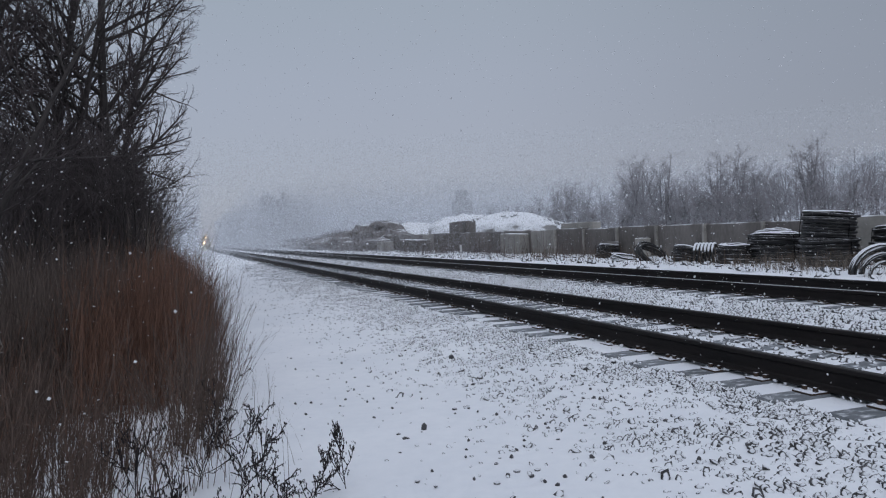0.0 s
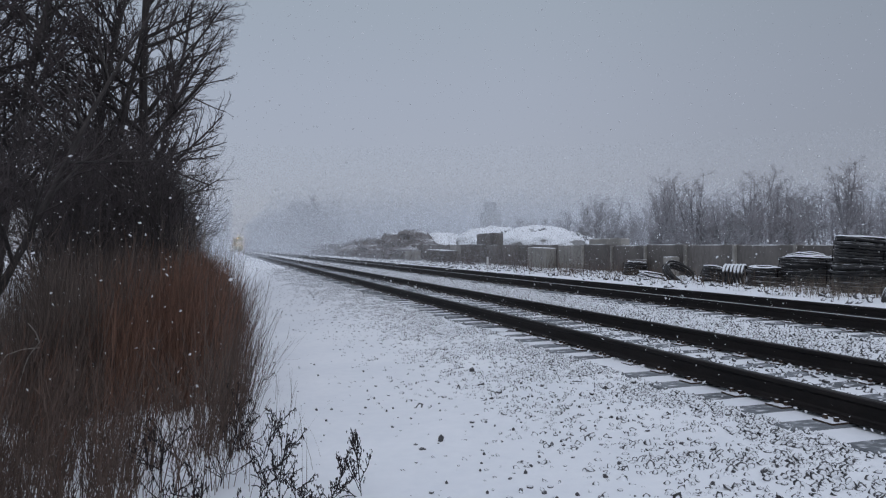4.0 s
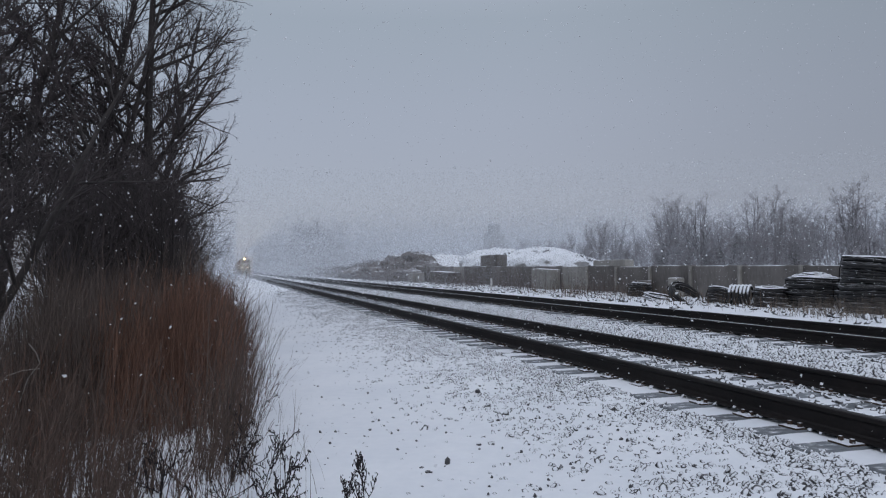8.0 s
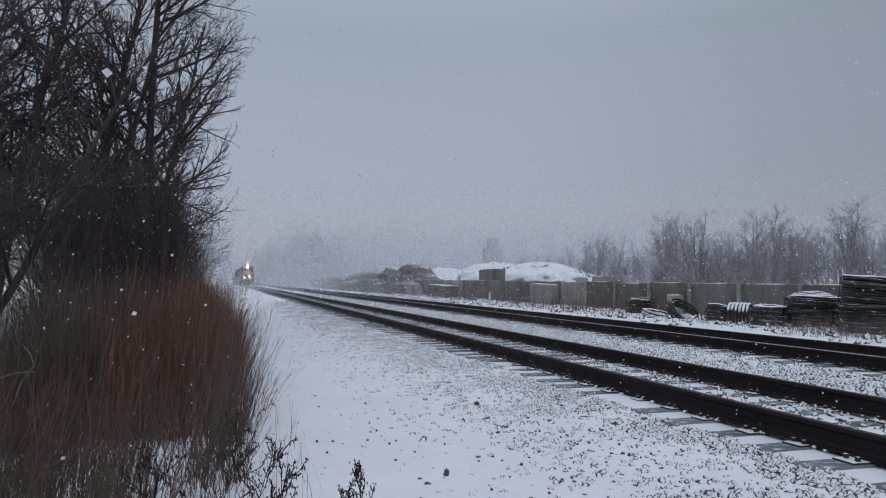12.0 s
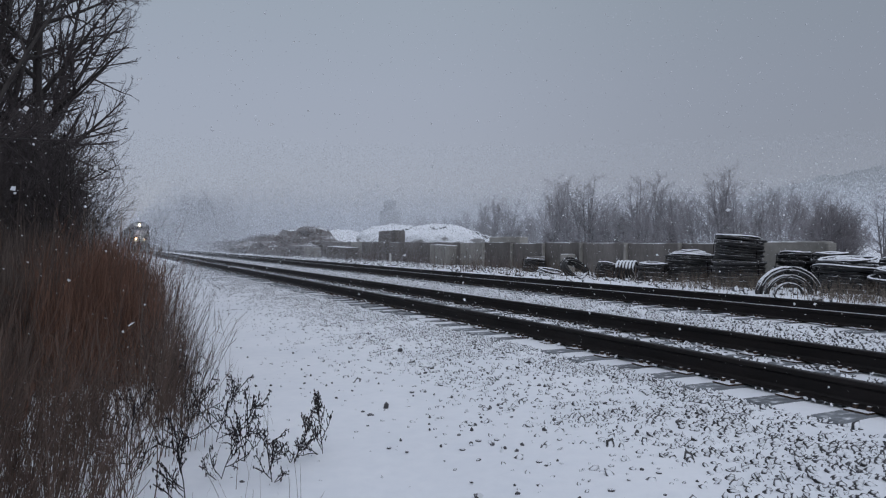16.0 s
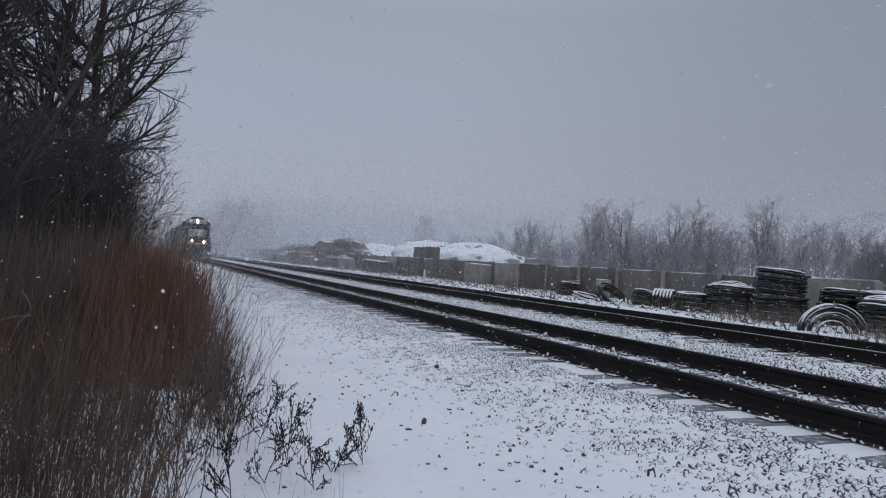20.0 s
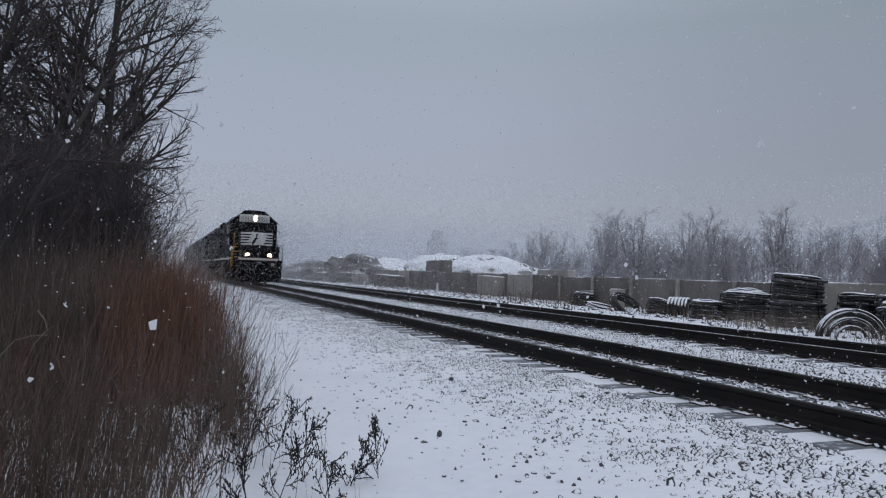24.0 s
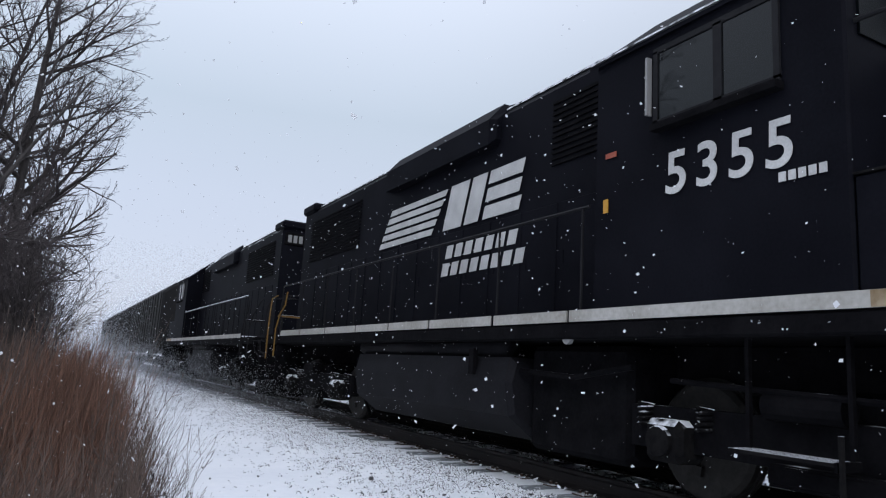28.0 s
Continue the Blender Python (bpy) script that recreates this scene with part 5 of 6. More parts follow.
NEARKW = dict(kids=(27, 10, 6, 3), ratio=(0.375, 0.50, 0.46, 0.5), up=(0.01, 0.025, 0.02, 0.015, 0.01), jit=(0.035, 0.025, 0.04, 0.055, 0.07), bark=M_BARK, twig=M_TWIG, group="bare trees by the track", first=0.13, spread=62, rmin=0.0030, dome=True)
t1 = tree("bare_tree", "bare dark deciduous tree with dense fine twigs", 11, 12.4, 0.16, stems=1, **NEARKW)
t2 = tree("bare_tree", "bare dark deciduous tree with dense fine twigs", 23, 11.6, 0.15, stems=1, **NEARKW)
t3 = tree("bare_tree", "bare dark tree with several stems and fine twigs", 37, 10.6, 0.13, stems=2, **{**NEARKW, "kids": (15, 8, 6, 3)})
behind_spots = [(-13.0, 3.0, 70, 1.0), (-15.0, -6.0, 140, 1.05), (-12.5, -14.0, 210, 1.0), (-17.0, -22.0, 10, 1.1), (-20.0, 7.0, 300, 1.1), (-13.5, 9.5, 20, 0.9)]
near_spots = [(t1, -6.2, 20.0, 60, 0.96), (t2, -8.6, 15.2, 120, 1.0), (t3, -6.5, 26.0, 215, 1.05)]
extra_spots = [(t2, -9.0, 17.5, 300, 0.9), (t3, -7.9, 18.5, 90, 0.9), (t1, -10.0, 19.0, 200, 0.95), (t2, -7.9, 22.5, 250, 0.95), (t2, -7.6, 33.0, 280, 1.1), (t3, -12.0, 23.5, 160, 1.1), (t1, -12.0, 45.0, 330, 1.0), (t2, -14.0, 31.0, 30, 1.2), (t3, -11.8, 55.0, 250, 1.05), (t1, -16, 38.0, 80, 1.1),
               (t2, -12.6, 66.0, 140, 1.0), (t1, -13.6, 80.0, 190, 0.95), (t3, -14.0, 95.0, 20, 1.0), (t1, -14.9, 115.0, 250, 1.0), (t2, -15.4, 140, 100, 1.0)]
for ob, x, y, a, s in extra_spots:
    c = copy_thing(ob, pose(x, y, surf(x, y) if abs(x) < 60 and y < 150 else ground_z(x, y), 0, 0, a) @ Matrix.Scale(s, 4))
for x, y, a, s in behind_spots:
    copy_thing(t2, pose(x, y, surf(x, y), 0, 0, a) @ Matrix.Scale(s, 4))
t4 = tree("bare_tree", "slender bare tree leaning over the thicket", 71, 6.6, 0.052, stems=1, **{**NEARKW, "kids": (13, 8, 5)})
t4.matrix_basis = pose(-7.15, 9.4, surf(-7.15, 9.4), 0, 24, 15)
for ob, x, y, a, s in near_spots:
    ob.matrix_basis = pose(x, y, surf(x, y), 0, 0, a) @ Matrix.Scale(s, 4)

def edge(y):
    """The right-hand edge of the reeds along the path."""
    return float(np.interp(y, [0, 3, 5, 8, 10, 14, 20, 40, 80], [-5.6, -5.1, -4.64, -4.29, -4.23, -4.29, -4.52, -5.2, -6.2]))


# Undergrowth between the trees.
BUSHKW = dict(kids=(9, 6, 4), ratio=(0.6, 0.55, 0.5), up=(0.03, 0.05, 0.05, 0.04), jit=(0.05, 0.06, 0.08, 0.1), bark=M_BARK, twig=M_BUSH, group="undergrowth", first=0.05, spread=42)
b1 = tree("bush", "leafless dark thicket of thin stems", 5, 3.0, 0.022, stems=9, **BUSHKW)
b2 = tree("bush", "leafless dark thicket of thin stems", 6, 2.5, 0.02, stems=8, **BUSHKW)
brng = random.Random(31)
for i in range(58):
    y = 7.5 + 70 * brng.random() ** 1.5
    x = -6.4 - 7.5 * brng.random() - (0.8 if y < 12 else 0)
    src = (b1, b2)[i % 2]
    m = pose(x, y, surf(x, y), 0, 0, brng.uniform(0, 360)) @ Matrix.Scale(brng.uniform(0.8, 1.35), 4)
    if i >= 34:
        y = (14 + 1.3 * (i - 34)) if i < 46 else 16 + 1.2 * (i - 46)
        x = edge(y) - (1.6 if i < 46 else 1.15) - 1.6 * brng.random()
        m = pose(x, y, surf(x, y), 0, 0, brng.uniform(0, 360)) @ Matrix.Scale(brng.uniform(0.8, 1.15), 4)
    elif i >= 2 and (x + 4.4) / (y - 1) < -0.17 and y < 40:
        continue
    if i < 2:
        src.matrix_basis = m
    else:
        copy_thing(src, m)

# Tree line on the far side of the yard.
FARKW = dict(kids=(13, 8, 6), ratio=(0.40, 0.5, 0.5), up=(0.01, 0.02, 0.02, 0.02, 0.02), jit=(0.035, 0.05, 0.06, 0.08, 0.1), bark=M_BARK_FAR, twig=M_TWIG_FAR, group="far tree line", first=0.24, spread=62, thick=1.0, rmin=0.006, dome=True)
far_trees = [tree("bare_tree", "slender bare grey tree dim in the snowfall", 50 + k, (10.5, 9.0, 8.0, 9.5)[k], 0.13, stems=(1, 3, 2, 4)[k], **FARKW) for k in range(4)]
frng = random.Random(77)
spots = []
for i in range(130):
    be = 14 + 41 * (i + frng.random()) / 130
    far = float(np.interp(be, [14, 15, 22, 27, 32, 38, 45, 55], [230, 215, 132, 104, 88, 72, 68, 68])) * frng.uniform(0.93, 1.12) * (1.0 if i % 5 < 3 else 1.28)
    spots.append((-4.6 + far * math.sin(radians(be)), 1.0 + far * math.cos(radians(be)), frng.uniform(0.66, 0.95) * (1.0 if be < 34 else 1.08)))
spots += [(38.9, 56.5, 1.12), (27.5, 20.6, 0.42)]
for i, (x, y, s) in enumerate(spots):
    src = far_trees[0] if i == 130 else far_trees[i % 4]
    m = pose(x, y, ground_z(x, y), 0, 0, frng.uniform(0, 360)) @ Matrix.Scale(s, 4)
    if i < 4:
        src.matrix_basis = m
    else:
        copy_thing(src, m)
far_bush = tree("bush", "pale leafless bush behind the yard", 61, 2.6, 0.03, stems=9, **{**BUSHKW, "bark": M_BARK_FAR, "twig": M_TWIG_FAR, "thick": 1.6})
for i in range(30):
    be = frng.uniform(14, 46)
    far = float(np.interp(be, [14, 15, 22, 27, 32, 38, 45, 55], [230, 215, 132, 104, 88, 72, 68, 68])) * frng.uniform(0.9, 1.15)
    x, y = -4.6 + far * math.sin(radians(be)), 1.0 + far * math.cos(radians(be))
    m = pose(x, y, ground_z(x, y), 0, 0, frng.uniform(0, 360)) @ Matrix.Scale(frng.uniform(0.7, 1.2), 4)
    if i == 0:
        far_bush.matrix_basis = m
    else:
        copy_thing(far_bush, m)
# The clump of trees where the line runs out of sight.
for i in range(16):
    x, y = 17 + frng.uniform(-4, 10), 205 + frng.uniform(-15, 45)
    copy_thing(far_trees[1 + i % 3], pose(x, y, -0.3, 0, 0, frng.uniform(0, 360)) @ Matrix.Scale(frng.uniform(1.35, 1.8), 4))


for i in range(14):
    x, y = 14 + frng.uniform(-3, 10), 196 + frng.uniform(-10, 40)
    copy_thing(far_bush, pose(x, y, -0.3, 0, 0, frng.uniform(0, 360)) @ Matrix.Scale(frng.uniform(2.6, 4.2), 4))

# Scrub beyond the end of the wall.
for be, far, size in ((54.6, 44, 0.8), (55.6, 42, 1.0), (56.4, 43, 0.95), (61.5, 40, 0.7), (64.0, 42, 0.8)):
    x, y = -4.6 + far * math.sin(radians(be)), 1.0 + far * math.cos(radians(be))
    copy_thing(far_bush, pose(x, y, ground_z(x, y), 0, 0, 37 * be) @ Matrix.Scale(size, 4))

# A wooded ridge far off behind the field, haze put into its pale colour.
M_RIDGE = mk("haze_paled_woods", (0.30, 0.322, 0.338), (0.37, 0.394, 0.41), 0.03, 0.95, bump=0.2, fine=0.4)
rv, rf = [], []
for i in range(301):
    be = 44 + 46 * i / 300
    top = float(np.interp(be, [44, 48, 51, 55, 60, 66, 80, 90], [8, 24, 31, 38, 43, 48, 50, 46])) + 1.5 * noise.noise((be * 0.9, 0, 3)) + 0.9 * noise.noise((be * 6, 0, 8)) + 0.8 * noise.noise((be * 17, 0, 8))
    for far, z in ((360, -2.0), (385, top * 0.75), (410, top), (520, top * 0.6)):
        rv.append((-4.6 + far * math.sin(radians(be)), 1.0 + far * math.cos(radians(be)), z))
for i in range(300):
    rf += [(4 * i + k, 4 * i + k + 1, 4 * i + k + 5, 4 * i + k + 4) for k in range(3)]
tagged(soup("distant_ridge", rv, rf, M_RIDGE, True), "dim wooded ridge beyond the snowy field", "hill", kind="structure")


# ---------------------------------------------------------------- reeds, straw and weeds
def blades(name, label, spots, heights, width, lean, material, rng, segs=3, category="grass", drift=0.0, push=None, twigs=0):
    """Thin upright blades, each a bent strip; push leans each one, twigs sets side shoots on the upper half."""
    spots, heights = np.asarray(spots), np.asarray(heights)
    n = len(spots)
    az = rng.uniform(0, 2 * np.pi, n)
    face = rng.uniform(0, np.pi, n)
    amt = np.abs(rng.normal(0, lean, n))
    side = np.stack([amt * np.cos(az) + drift, amt * np.sin(az)], -1) + (0 if push is None else np.asarray(push))
    u = np.linspace(0, 1, segs + 1)
    bend = heights[:, None] * (0.45 * u + 0.55 * u**2)[None]
    x = spots[:, 0:1] + bend * side[:, 0:1]
    y = spots[:, 1:2] + bend * side[:, 1:2]
    z = spots[:, 2:3] + heights[:, None] * u[None] * np.sqrt(np.maximum(0.2, 1 - 0.4 * (side**2).sum(1)))[:, None]
    c = np.stack([x, y, z], -1)
    w = width * rng.uniform(0.6, 1.4, n)[:, None] * (1.0 - 0.75 * u)[None]
    off = np.stack([np.cos(face)[:, None] * w, np.sin(face)[:, None] * w, 0 * w], -1)
    v = np.stack([c - off, c + off], 2).reshape(-1, 3)
    base = (np.arange(n) * (segs + 1) * 2)[:, None, None]
    k = (np.arange(segs) * 2)[None, :, None]
    f = (base + k + np.array([0, 1, 3, 2])[None, None]).reshape(-1, 4)
    if twigs:
        m = n * twigs
        who = np.repeat(np.arange(n), twigs)
        s = rng.uniform(0.4, 0.98, m) * segs
        i = np.minimum(s.astype(int), segs - 1)
        q = c[who, i] + (c[who, i + 1] - c[who, i]) * (s - i)[:, None]
        d = (c[who, i + 1] - c[who, i]) / (np.linalg.norm(c[who, i + 1] - c[who, i], axis=1, keepdims=True) + 1e-9)
        d = d + rng.normal(0, 0.42, (m, 3))
        long = heights[who] * rng.uniform(0.05, 0.17, m)
        mid, tip = q + d * long[:, None] * 0.5, q + d * long[:, None] + np.array([0, 0, 0.2]) * long[:, None]
        fw = rng.uniform(0, np.pi, m)
        o = np.stack([np.cos(fw), np.sin(fw), 0 * fw], -1) * width * 0.55
        tv = np.stack([q - o, q + o, mid - 0.8 * o, mid + 0.8 * o, tip - 0.25 * o, tip + 0.25 * o], 1).reshape(-1, 3)
        tf = (np.arange(m) * 6)[:, None, None] + np.array([[0, 1, 3, 2], [2, 3, 5, 4]])[None]
        f = np.concatenate([f, tf.reshape(-1, 4) + len(v)])
        v = np.concatenate([v, tv])
    return tagged(soup(name, v, f, material), label, category, kind="stuff")


def tussocks(rng, centres, per, radius, low, high, fan):
    """Stems that fan out of clumps: their feet, heights and lean."""
    spots, heights, push = [], [], []
    for x, y in centres:
        tall = rng.uniform(0.6, 1.22)
        for _ in range(int(per * rng.uniform(0.5, 1.5))):
            a, r = rng.uniform(0, 2 * np.pi), abs(rng.normal(0, 1))
            px, py = x + radius * r * math.cos(a), y + radius * r * math.sin(a)
            spots.append((px, py, surf(px, py) - 0.02))
            heights.append(tall * rng.uniform(low, high) * (1 - 0.12 * min(r, 2)))
            push.append((fan * r * math.cos(a), fan * r * math.sin(a)))
    return spots, heights, push


vrng = np.random.default_rng(9)


def reed_spots(n, y0, y1, depth, pw=1.0):
    out = []
    while len(out) < n:
        y = y0 + (y1 - y0) * vrng.random() ** pw
        x = edge(y) - depth * vrng.random() ** 1.15 + vrng.normal(0, 0.06)
        if noise.noise((x * 0.8, y * 0.8, 2.0)) > -0.35 and vrng.random() < 0.25 + 1.5 * (edge(y) - x):
            out.append((x, y, surf(x, y) - 0.02))
    return out


sp = [q[:2] for q in reed_spots(640, 7.7, 20, 3.0, 1.25)]
ed = [edge(y) - x < 1.05 + 0.6 * noise.noise((x * 0.6, y * 0.6, 4)) for x, y in sp]
q = tussocks(vrng, [p for p, k in zip(sp, ed) if k], 34, 0.15, 0.70, 1.42, 0.10)
q = (q[0], [min(h, 1.12 + 0.45 * max(0.0, edge(p[1]) - p[0])) for p, h in zip(q[0], q[1])], q[2])
blades("reeds", "dense stand of dry red-brown reeds", q[0], q[1], 0.0036, 0.13, M_REED, vrng, 4, "reeds", 0.06, q[2], 3)
q = tussocks(vrng, [p for p, k in zip(sp, ed) if not k], 34, 0.17, 0.6, 1.5, 0.14)
blades("dark_reeds", "dead grey-brown stems behind the reeds", q[0], q[1], 0.0038, 0.2, M_WEED, vrng, 4, "reeds", 0.04, q[2], 3)
sp = [(edge(y) - 0.05 - 0.5 * vrng.random() ** 2, y, surf(edge(y), y)) for y in vrng.uniform(7.5, 13.5, 90)]
blades("tall_stalks", "tall wispy stalks at the edge of the reeds", sp, vrng.uniform(0.9, 1.6, len(sp)), 0.0042, 0.14, M_WEED, vrng, 6, "reeds", 0.06, None, 7)
sp = [(edge(y) - 0.2 - 0.9 * vrng.random(), y, surf(edge(y), y)) for y in vrng.uniform(12, 18, 90)]
blades("pale_plumes", "tall pale grass stems with plumes behind the reeds", sp, vrng.uniform(1.5, 2.1, len(sp)), 0.004, 0.16, M_TUFT, vrng, 6, "reeds", 0.08, None, 6)
sp = reed_spots(4500, 18, 60, 3.0)
blades("far_reeds", "dry brown reeds farther along the track", sp, vrng.uniform(0.7, 1.4, len(sp)), 0.008, 0.16, M_REED, vrng, 3, "reeds")
q = tussocks(vrng, [(edge(y) + vrng.normal(0.02, 0.12), y) for y in vrng.uniform(6.2, 15, 46)], 22, 0.08, 0.35, 1.0, 0.16)
blades("edge_grass", "dark dry grass along the edge of the path", q[0], q[1], 0.003, 0.16, M_WEED, vrng, 4, "grass", 0.13, q[2], 3)
near = []
while len(near) < 128:
    x, y = vrng.uniform(-8.4, -4.25), vrng.uniform(2.6, 7.3)
    if x < edge(y) + 0.25 - 0.35 * max(0, 5.4 - y) and noise.noise((x * 1.1, y * 1.1, 6)) > -0.3:
        near.append((x, y))
q = tussocks(vrng, near[:55], 24, 0.06, 0.4, 0.95, 0.15)
blades("brown_stalks", "clumps of dead brown stalks standing in snow", q[0], q[1], 0.003, 0.13, M_DARK_STALK, vrng, 4, "reeds", 0.14, q[2], 2)
q = tussocks(vrng, near[55:85], 22, 0.07, 0.35, 0.8, 0.2)
blades("straw_grass", "tussocks of grey-brown dry grass in snow", q[0], q[1], 0.0027, 0.2, M_STRAW, vrng, 4, "grass", 0.12, q[2])
q = tussocks(vrng, near[85:], 24, 0.05, 0.4, 1.0, 0.13)
blades("weed_stalks", "clumps of thin rusty weed stalks in snow", q[0], q[1], 0.003, 0.12, M_REED, vrng, 4, "grass", 0.16, q[2], 4)
q = tussocks(vrng, [(vrng.uniform(-8.5, -5.2), vrng.uniform(2.2, 4.2)) for _ in range(40)] + [(vrng.uniform(-5.75, -4.85), vrng.uniform(3.5, 7.2)) for _ in range(46)], 26, 0.08, 0.35, 0.85, 0.2)
blades("near_reeds", "dense dead brown stalks standing in snow", q[0], q[1], 0.0028, 0.16, M_DARK_STALK, vrng, 4, "reeds", 0.12, q[2], 2)
sp = [(vrng.uniform(-5.2, -3.5), vrng.uniform(3.6, 9.0), 0) for _ in range(260)]
sp = [(x, y, surf(x, y)) for x, y, _ in sp if x < -3.75 - 0.12 * max(0, 6 - y)]
blades("sparse_grass", "sparse thin dry grass stems in snow", sp, vrng.uniform(0.12, 0.4, len(sp)), 0.0018, 0.4, M_WEED, vrng, 4)


def weed(x, y, h, seed, label):
    """A dead branching plant with clustered seed heads."""
    rng = random.Random(seed)
    w = thing("dead_weed", label, "weed", "dead weeds on the path")
    w.location = (x, y, surf(x, y) - 0.01)
    st, sd = Build(), Build()
    for pts, rad, lev in tree_paths(rng, h, 0.0036, (9, 4), (0.55, 0.42), (0.02, 0.07, 0.05), (0.07, 0.12, 0.16), 0.2, 50, (rng.uniform(-0.2, 0.2), rng.uniform(-0.2, 0.2))):
        st.tube([p[:] for p in pts], [max(0.0012, 0.75 * r) for r in rad], 4, False)
        if lev:
            for p in pts[2:]:
                if rng.random() < 0.8:
                    s = rng.uniform(0.003, 0.0062)
                    q = p + Vector((rng.gauss(0, 0.008), rng.gauss(0, 0.008), rng.gauss(0, 0.008)))
                    sd.add([(q + Vector(c) * s)[:] for c in ((0.8, 0, 0.2), (-0.5, 0.7, 0), (-0.5, -0.7, 0.1), (0, 0, 1.5), (0.3, 0.2, -2.4))], [(0, 1, 3), (1, 2, 3), (2, 0, 3), (1, 0, 4), (2, 1, 4), (0, 2, 4)])
    part("stem", st, M_SEED, w)
    part("seed_tuft", sd, M_SEED, w, "dark seed heads")["kind"] = "stuff"


def weed_clump(seed, label):
    rng = random.Random(seed)
    w = thing("weed_clump", label, "weed", "weeds by the path")
    for k in range(9):
        st = Build()
        x0, y0 = rng.gauss(0, 0.16), rng.gauss(0, 0.16)
        for pts, rad, lev in tree_paths(rng, rng.uniform(0.5, 1.0), 0.0038, (7, 3), (0.42, 0.4), (0.02, 0.09, 0.06), (0.06, 0.10, 0.14), 0.3, 36, (rng.uniform(-0.15, 0.3), rng.uniform(-0.2, 0.2)), 0.0016):
            st.tube([(p[0] + x0, p[1] + y0, p[2]) for p in pts], rad, 4 if lev == 0 else 3, False)
        o = new("stalk", mesh_of("stalk", st, M_DARK_STALK))
        o.parent = w
    return w


clumps = [weed_clump(200 + k, "clump of dead brown branching stalks in snow") for k in range(4)]
wrng = random.Random(55)
for i in range(52):
    y = wrng.uniform(2.6, 7.2)
    x = edge(y) + 0.1 - 3.0 * wrng.random() ** 1.2
    if i >= 34:
        y = wrng.uniform(2.8, 5.2)
        x = edge(y) - 0.5 - 1.6 * wrng.random()
    m = pose(x, y, surf(x, y) - 0.02, 0, 0, wrng.uniform(-40, 40)) @ Matrix.Scale(wrng.uniform(0.7, 1.15), 4)
    if i < 4:
        clumps[i].matrix_basis = m
    else:
        copy_thing(clumps[i % 4], m)

for k, (x, y, h) in enumerate(((-3.62, 5.15, 0.42), (-3.86, 5.05, 0.34), (-4.02, 4.75, 0.36), (-4.12, 5.2, 0.45), (-4.3, 4.9, 0.40), (-4.22, 5.7, 0.5), (-4.45, 5.5, 0.5), (-4.5, 4.5, 0.45), (-4.3, 6.4, 0.5), (-4.7, 5.1, 0.55))):
    weed(x, y, h, 100 + k, "dead branching weed with dark seed heads in snow")

for pts in (((-5.92, 7.0, 0.34), (-5.82, 7.0, 0.375), (-5.70, 6.98, 0.385)), ((-5.71, 7.02, 0.42), (-5.73, 7.0, 0.50), (-5.78, 7.0, 0.57))):
    sb = Build().tube([(pts[0][0] - 0.35, pts[0][1] + 0.3, -0.38), (pts[0][0] - 0.1, pts[0][1] + 0.1, pts[0][2] - 0.12), *pts], 0.0042, 6)
    tagged(part("bent_stalk", sb, M_PALE_STALK), "pale bent dead stalk among dark weeds", "stalk", "pale stalks")

# Dry grass among the coils.
sp = [(vrng.uniform(9.8, 14.6), vrng.uniform(7.5, 34), 0) for _ in range(3200)]
sp = [(x, y, surf(x, y)) for x, y, _ in sp if noise.noise((x * 0.7, y * 0.5, 7)) > 0.0]
blades("yard_grass", "pale dry grass among the pipe coils", sp, vrng.uniform(0.2, 0.62, len(sp)), 0.006, 0.35, M_STRAW, vrng, 3)
sp = [(vrng.normal(x, 0.45), vrng.normal(y, 0.6), 0) for x, y, n in ((10.7, 15.6, 260), (11.4, 14.6, 240), (10.4, 11.2, 420), (10.6, 10.0, 380), (11.5, 17.2, 160)) for _ in range(n)]
sp = [(x, y, surf(x, y)) for x, y, _ in sp]
blades("dry_grass_tufts", "pale brown dry grass in front of the coils", sp, vrng.uniform(0.2, 0.55, len(sp)), 0.005, 0.5, M_TUFT, vrng, 3)
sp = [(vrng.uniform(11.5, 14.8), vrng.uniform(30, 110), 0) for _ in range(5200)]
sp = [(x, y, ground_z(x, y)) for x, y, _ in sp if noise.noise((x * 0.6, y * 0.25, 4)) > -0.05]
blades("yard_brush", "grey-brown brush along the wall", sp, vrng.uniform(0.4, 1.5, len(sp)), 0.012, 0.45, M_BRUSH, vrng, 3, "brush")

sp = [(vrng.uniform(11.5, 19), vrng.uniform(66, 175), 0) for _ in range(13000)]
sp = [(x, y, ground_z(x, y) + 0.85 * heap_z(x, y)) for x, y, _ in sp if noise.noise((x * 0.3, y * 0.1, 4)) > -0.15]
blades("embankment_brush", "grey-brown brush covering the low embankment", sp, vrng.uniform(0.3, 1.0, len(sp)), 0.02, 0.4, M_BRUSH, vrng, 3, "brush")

# ---------------------------------------------------------------- snowfall
frn = np.random.default_rng(21)


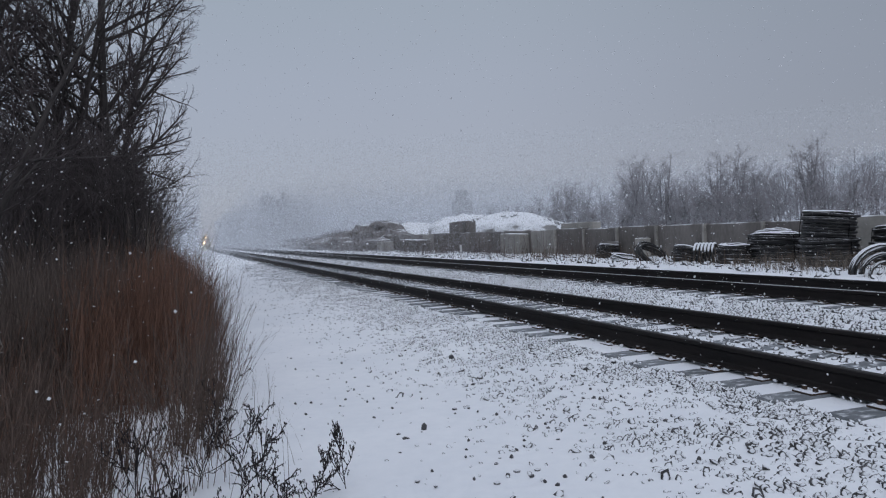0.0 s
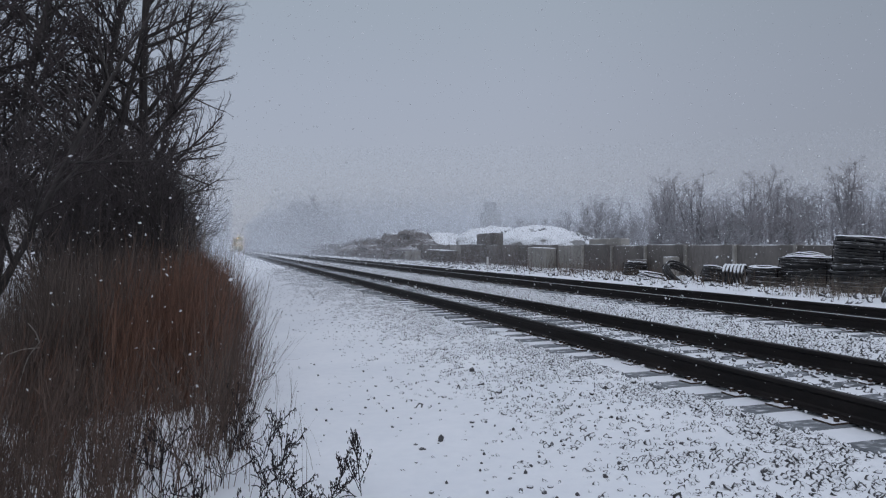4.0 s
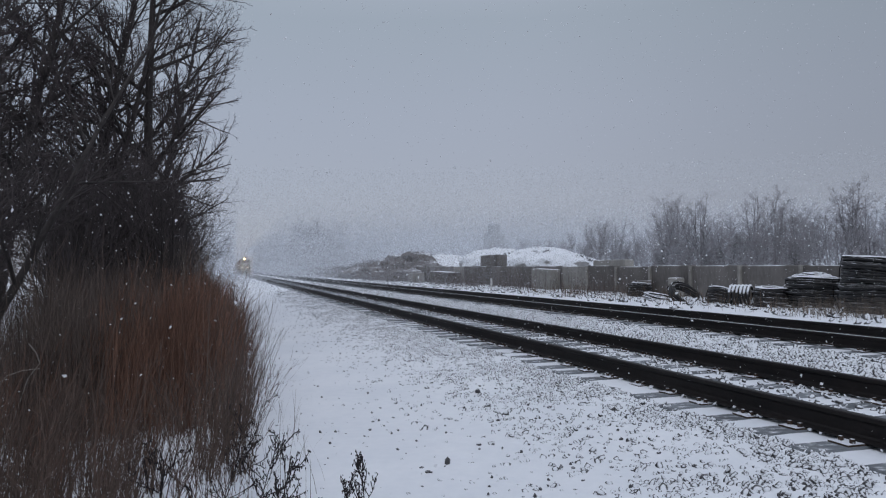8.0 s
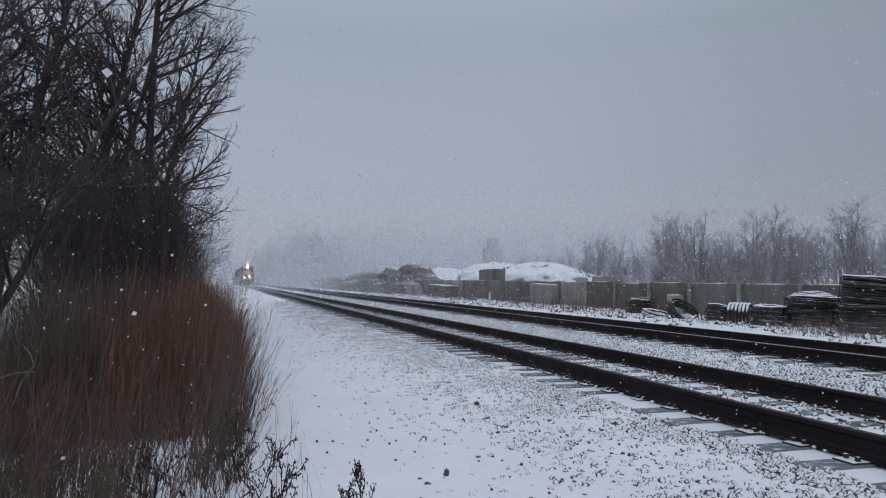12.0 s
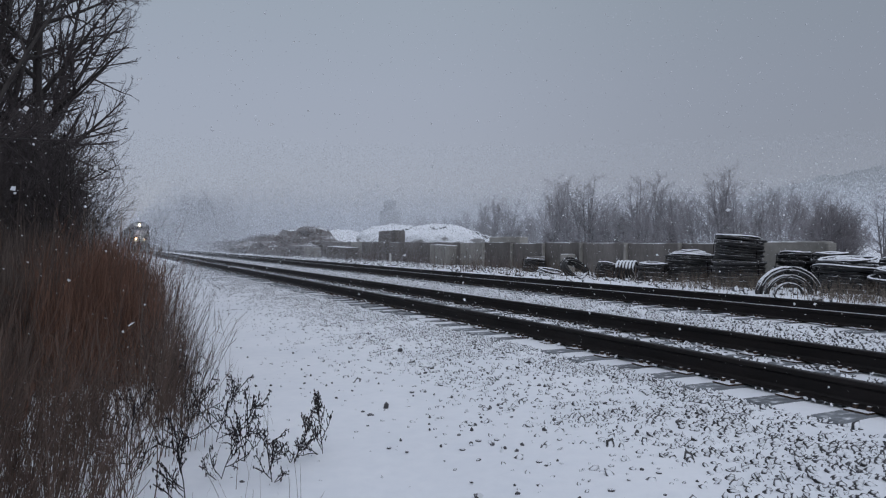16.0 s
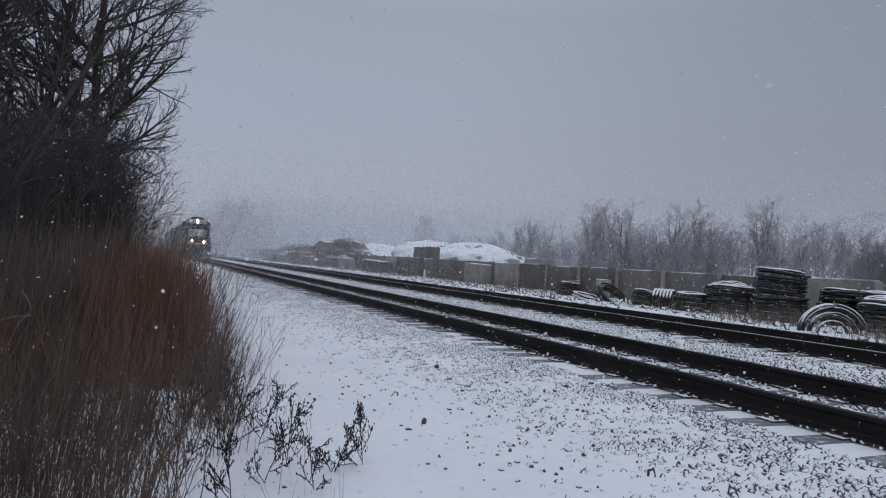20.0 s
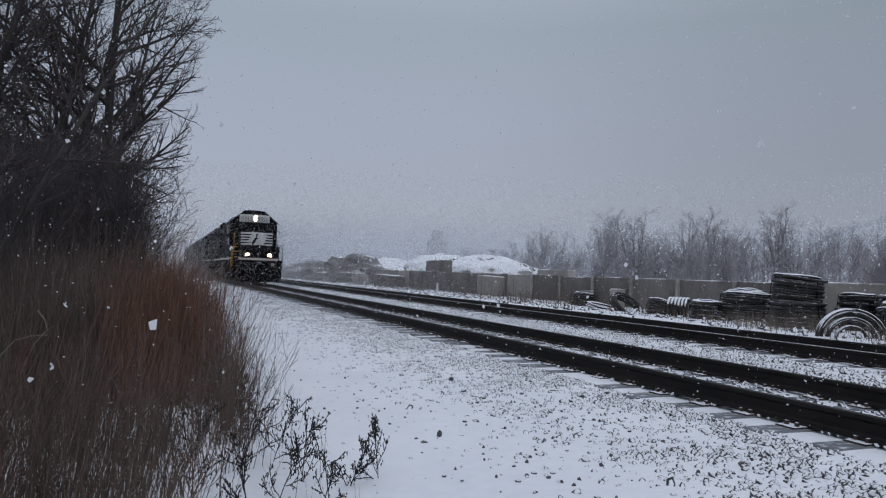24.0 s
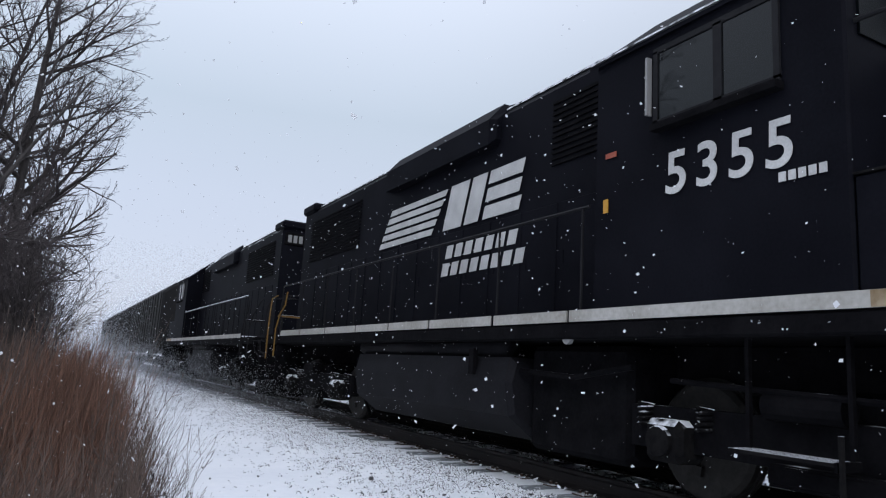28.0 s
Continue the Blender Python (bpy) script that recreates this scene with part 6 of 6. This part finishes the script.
def flake_soup(name, label, c, size, material, sides=3, upright=False):
    n = len(c)
    u, w = frn.normal(size=(n, 1, 3)), frn.normal(size=(n, 1, 3))
    if upright:
        u = u * (1, 1, 0) + (0, 0, 1e-6)
        w = w * 0.05 + (0, 0, 1)
    u /= np.linalg.norm(u, axis=2, keepdims=True)
    w -= u * (u * w).sum(2, keepdims=True)
    w /= np.linalg.norm(w, axis=2, keepdims=True)
    q = (np.arange(sides) * 2 * np.pi / sides)[None, :, None] + frn.uniform(-0.3, 0.3, (n, sides, 1))
    v = c[:, None] + (u * np.cos(q) + w * np.sin(q)) * size[:, None, None] * frn.uniform(0.6, 1.1, (n, sides, 1))
    return tagged(soup(name, v.reshape(-1, 3), np.arange(sides * n).reshape(-1, sides), material), label, "snowfall", kind="stuff")


for n, near, far, grow, size in ((480000, 36, 105, 0.85, 0.00080), (640000, 105, 320, 1.2, 0.00105)):
    rr = near + (far - near) * frn.random(n) ** grow
    aa = radians(-4) + radians(67) * frn.random(n)
    c = np.stack([-4.6 + rr * np.sin(aa), 1.0 + rr * np.cos(aa), -0.25 + np.minimum(11.0, 2.0 + 0.13 * rr) * frn.random(n) ** 1.4], -1)
    swept = (c[:, 0] > -2.8) & (c[:, 0] < 4.4) & (rr > 105)
    for some, material in ((~swept, M_MIST if far < 110 else M_HAZE), (swept & (frn.random(n) < 0.25), M_VEIL)):
        if some.any():
            flake_soup("distant_snowfall", "dense fine snowfall that dims the distance", c[some], (size * rr * frn.uniform(0.7, 1.3, n))[some], material, 3, True)
n = 150000
c = np.stack([frn.uniform(-13, 6, n), frn.uniform(2.5, 15.0, n), frn.uniform(-0.5, 44.0, n)], -1)
falling = flake_soup("falling_snow", "large wet snowflakes drifting down", c, (0.0035 + 0.010 * frn.random(n) ** 2.2) * np.clip((c[:, 1] - 0.5) / 4.5, 0.5, 1), M_FLAKE, 4)

n = 70000
y = 8 + 70 * frn.random(n) ** 0.75
c = np.stack([-1.5 - np.abs(frn.normal(0, 0.3, n)) * (1 + y / 40), y, -0.2 + np.abs(frn.normal(0, 0.30, n)) * (1 + y / 22)], -1)
blown = flake_soup("blown_snow", "powder snow whirled up beside the train", c, frn.uniform(0.006, 0.012, n) * (1 + y / 30), M_MIST, 3, True)


# ---------------------------------------------------------------- what moves
def motions():
    times = [0.0, 6.0, 12.0, 18.0, 22.0, 23.0, 23.5, 24.0, 24.5, 25.0, 26.0, 27.0, 28.0]
    offsets = [(lead, 0.0, 0), (trail, 29.95, 180), (cars[0], 33.5, 0), (cars[1], 50.2, 0), (cars[2], 66.9, 0)]
    for ob, dy, turn in offsets:
        walk(ob, [(t, pose(0.79, train_y(t) + dy, 0, 0, 0, turn)) for t in times])
    walk(blown, [(t, pose(0.79, train_y(t), 0)) for t in times])
    spin_times = [k / 15 for k in range(28 * 15 + 1)]
    for spin, sign in ((lead_spin, 1), (trail_spin, -1)):
        for ob, y in spin:
            walk(ob, [(t, pose(0, y, 0.508, sign * math.degrees(train_y(t) / 0.508) * -1)) for t in spin_times])
    walk(falling, [(t, pose(0.12 * t, -0.05 * t, -1.45 * t)) for t in (0.0, 14.0, 28.0)])


motions()
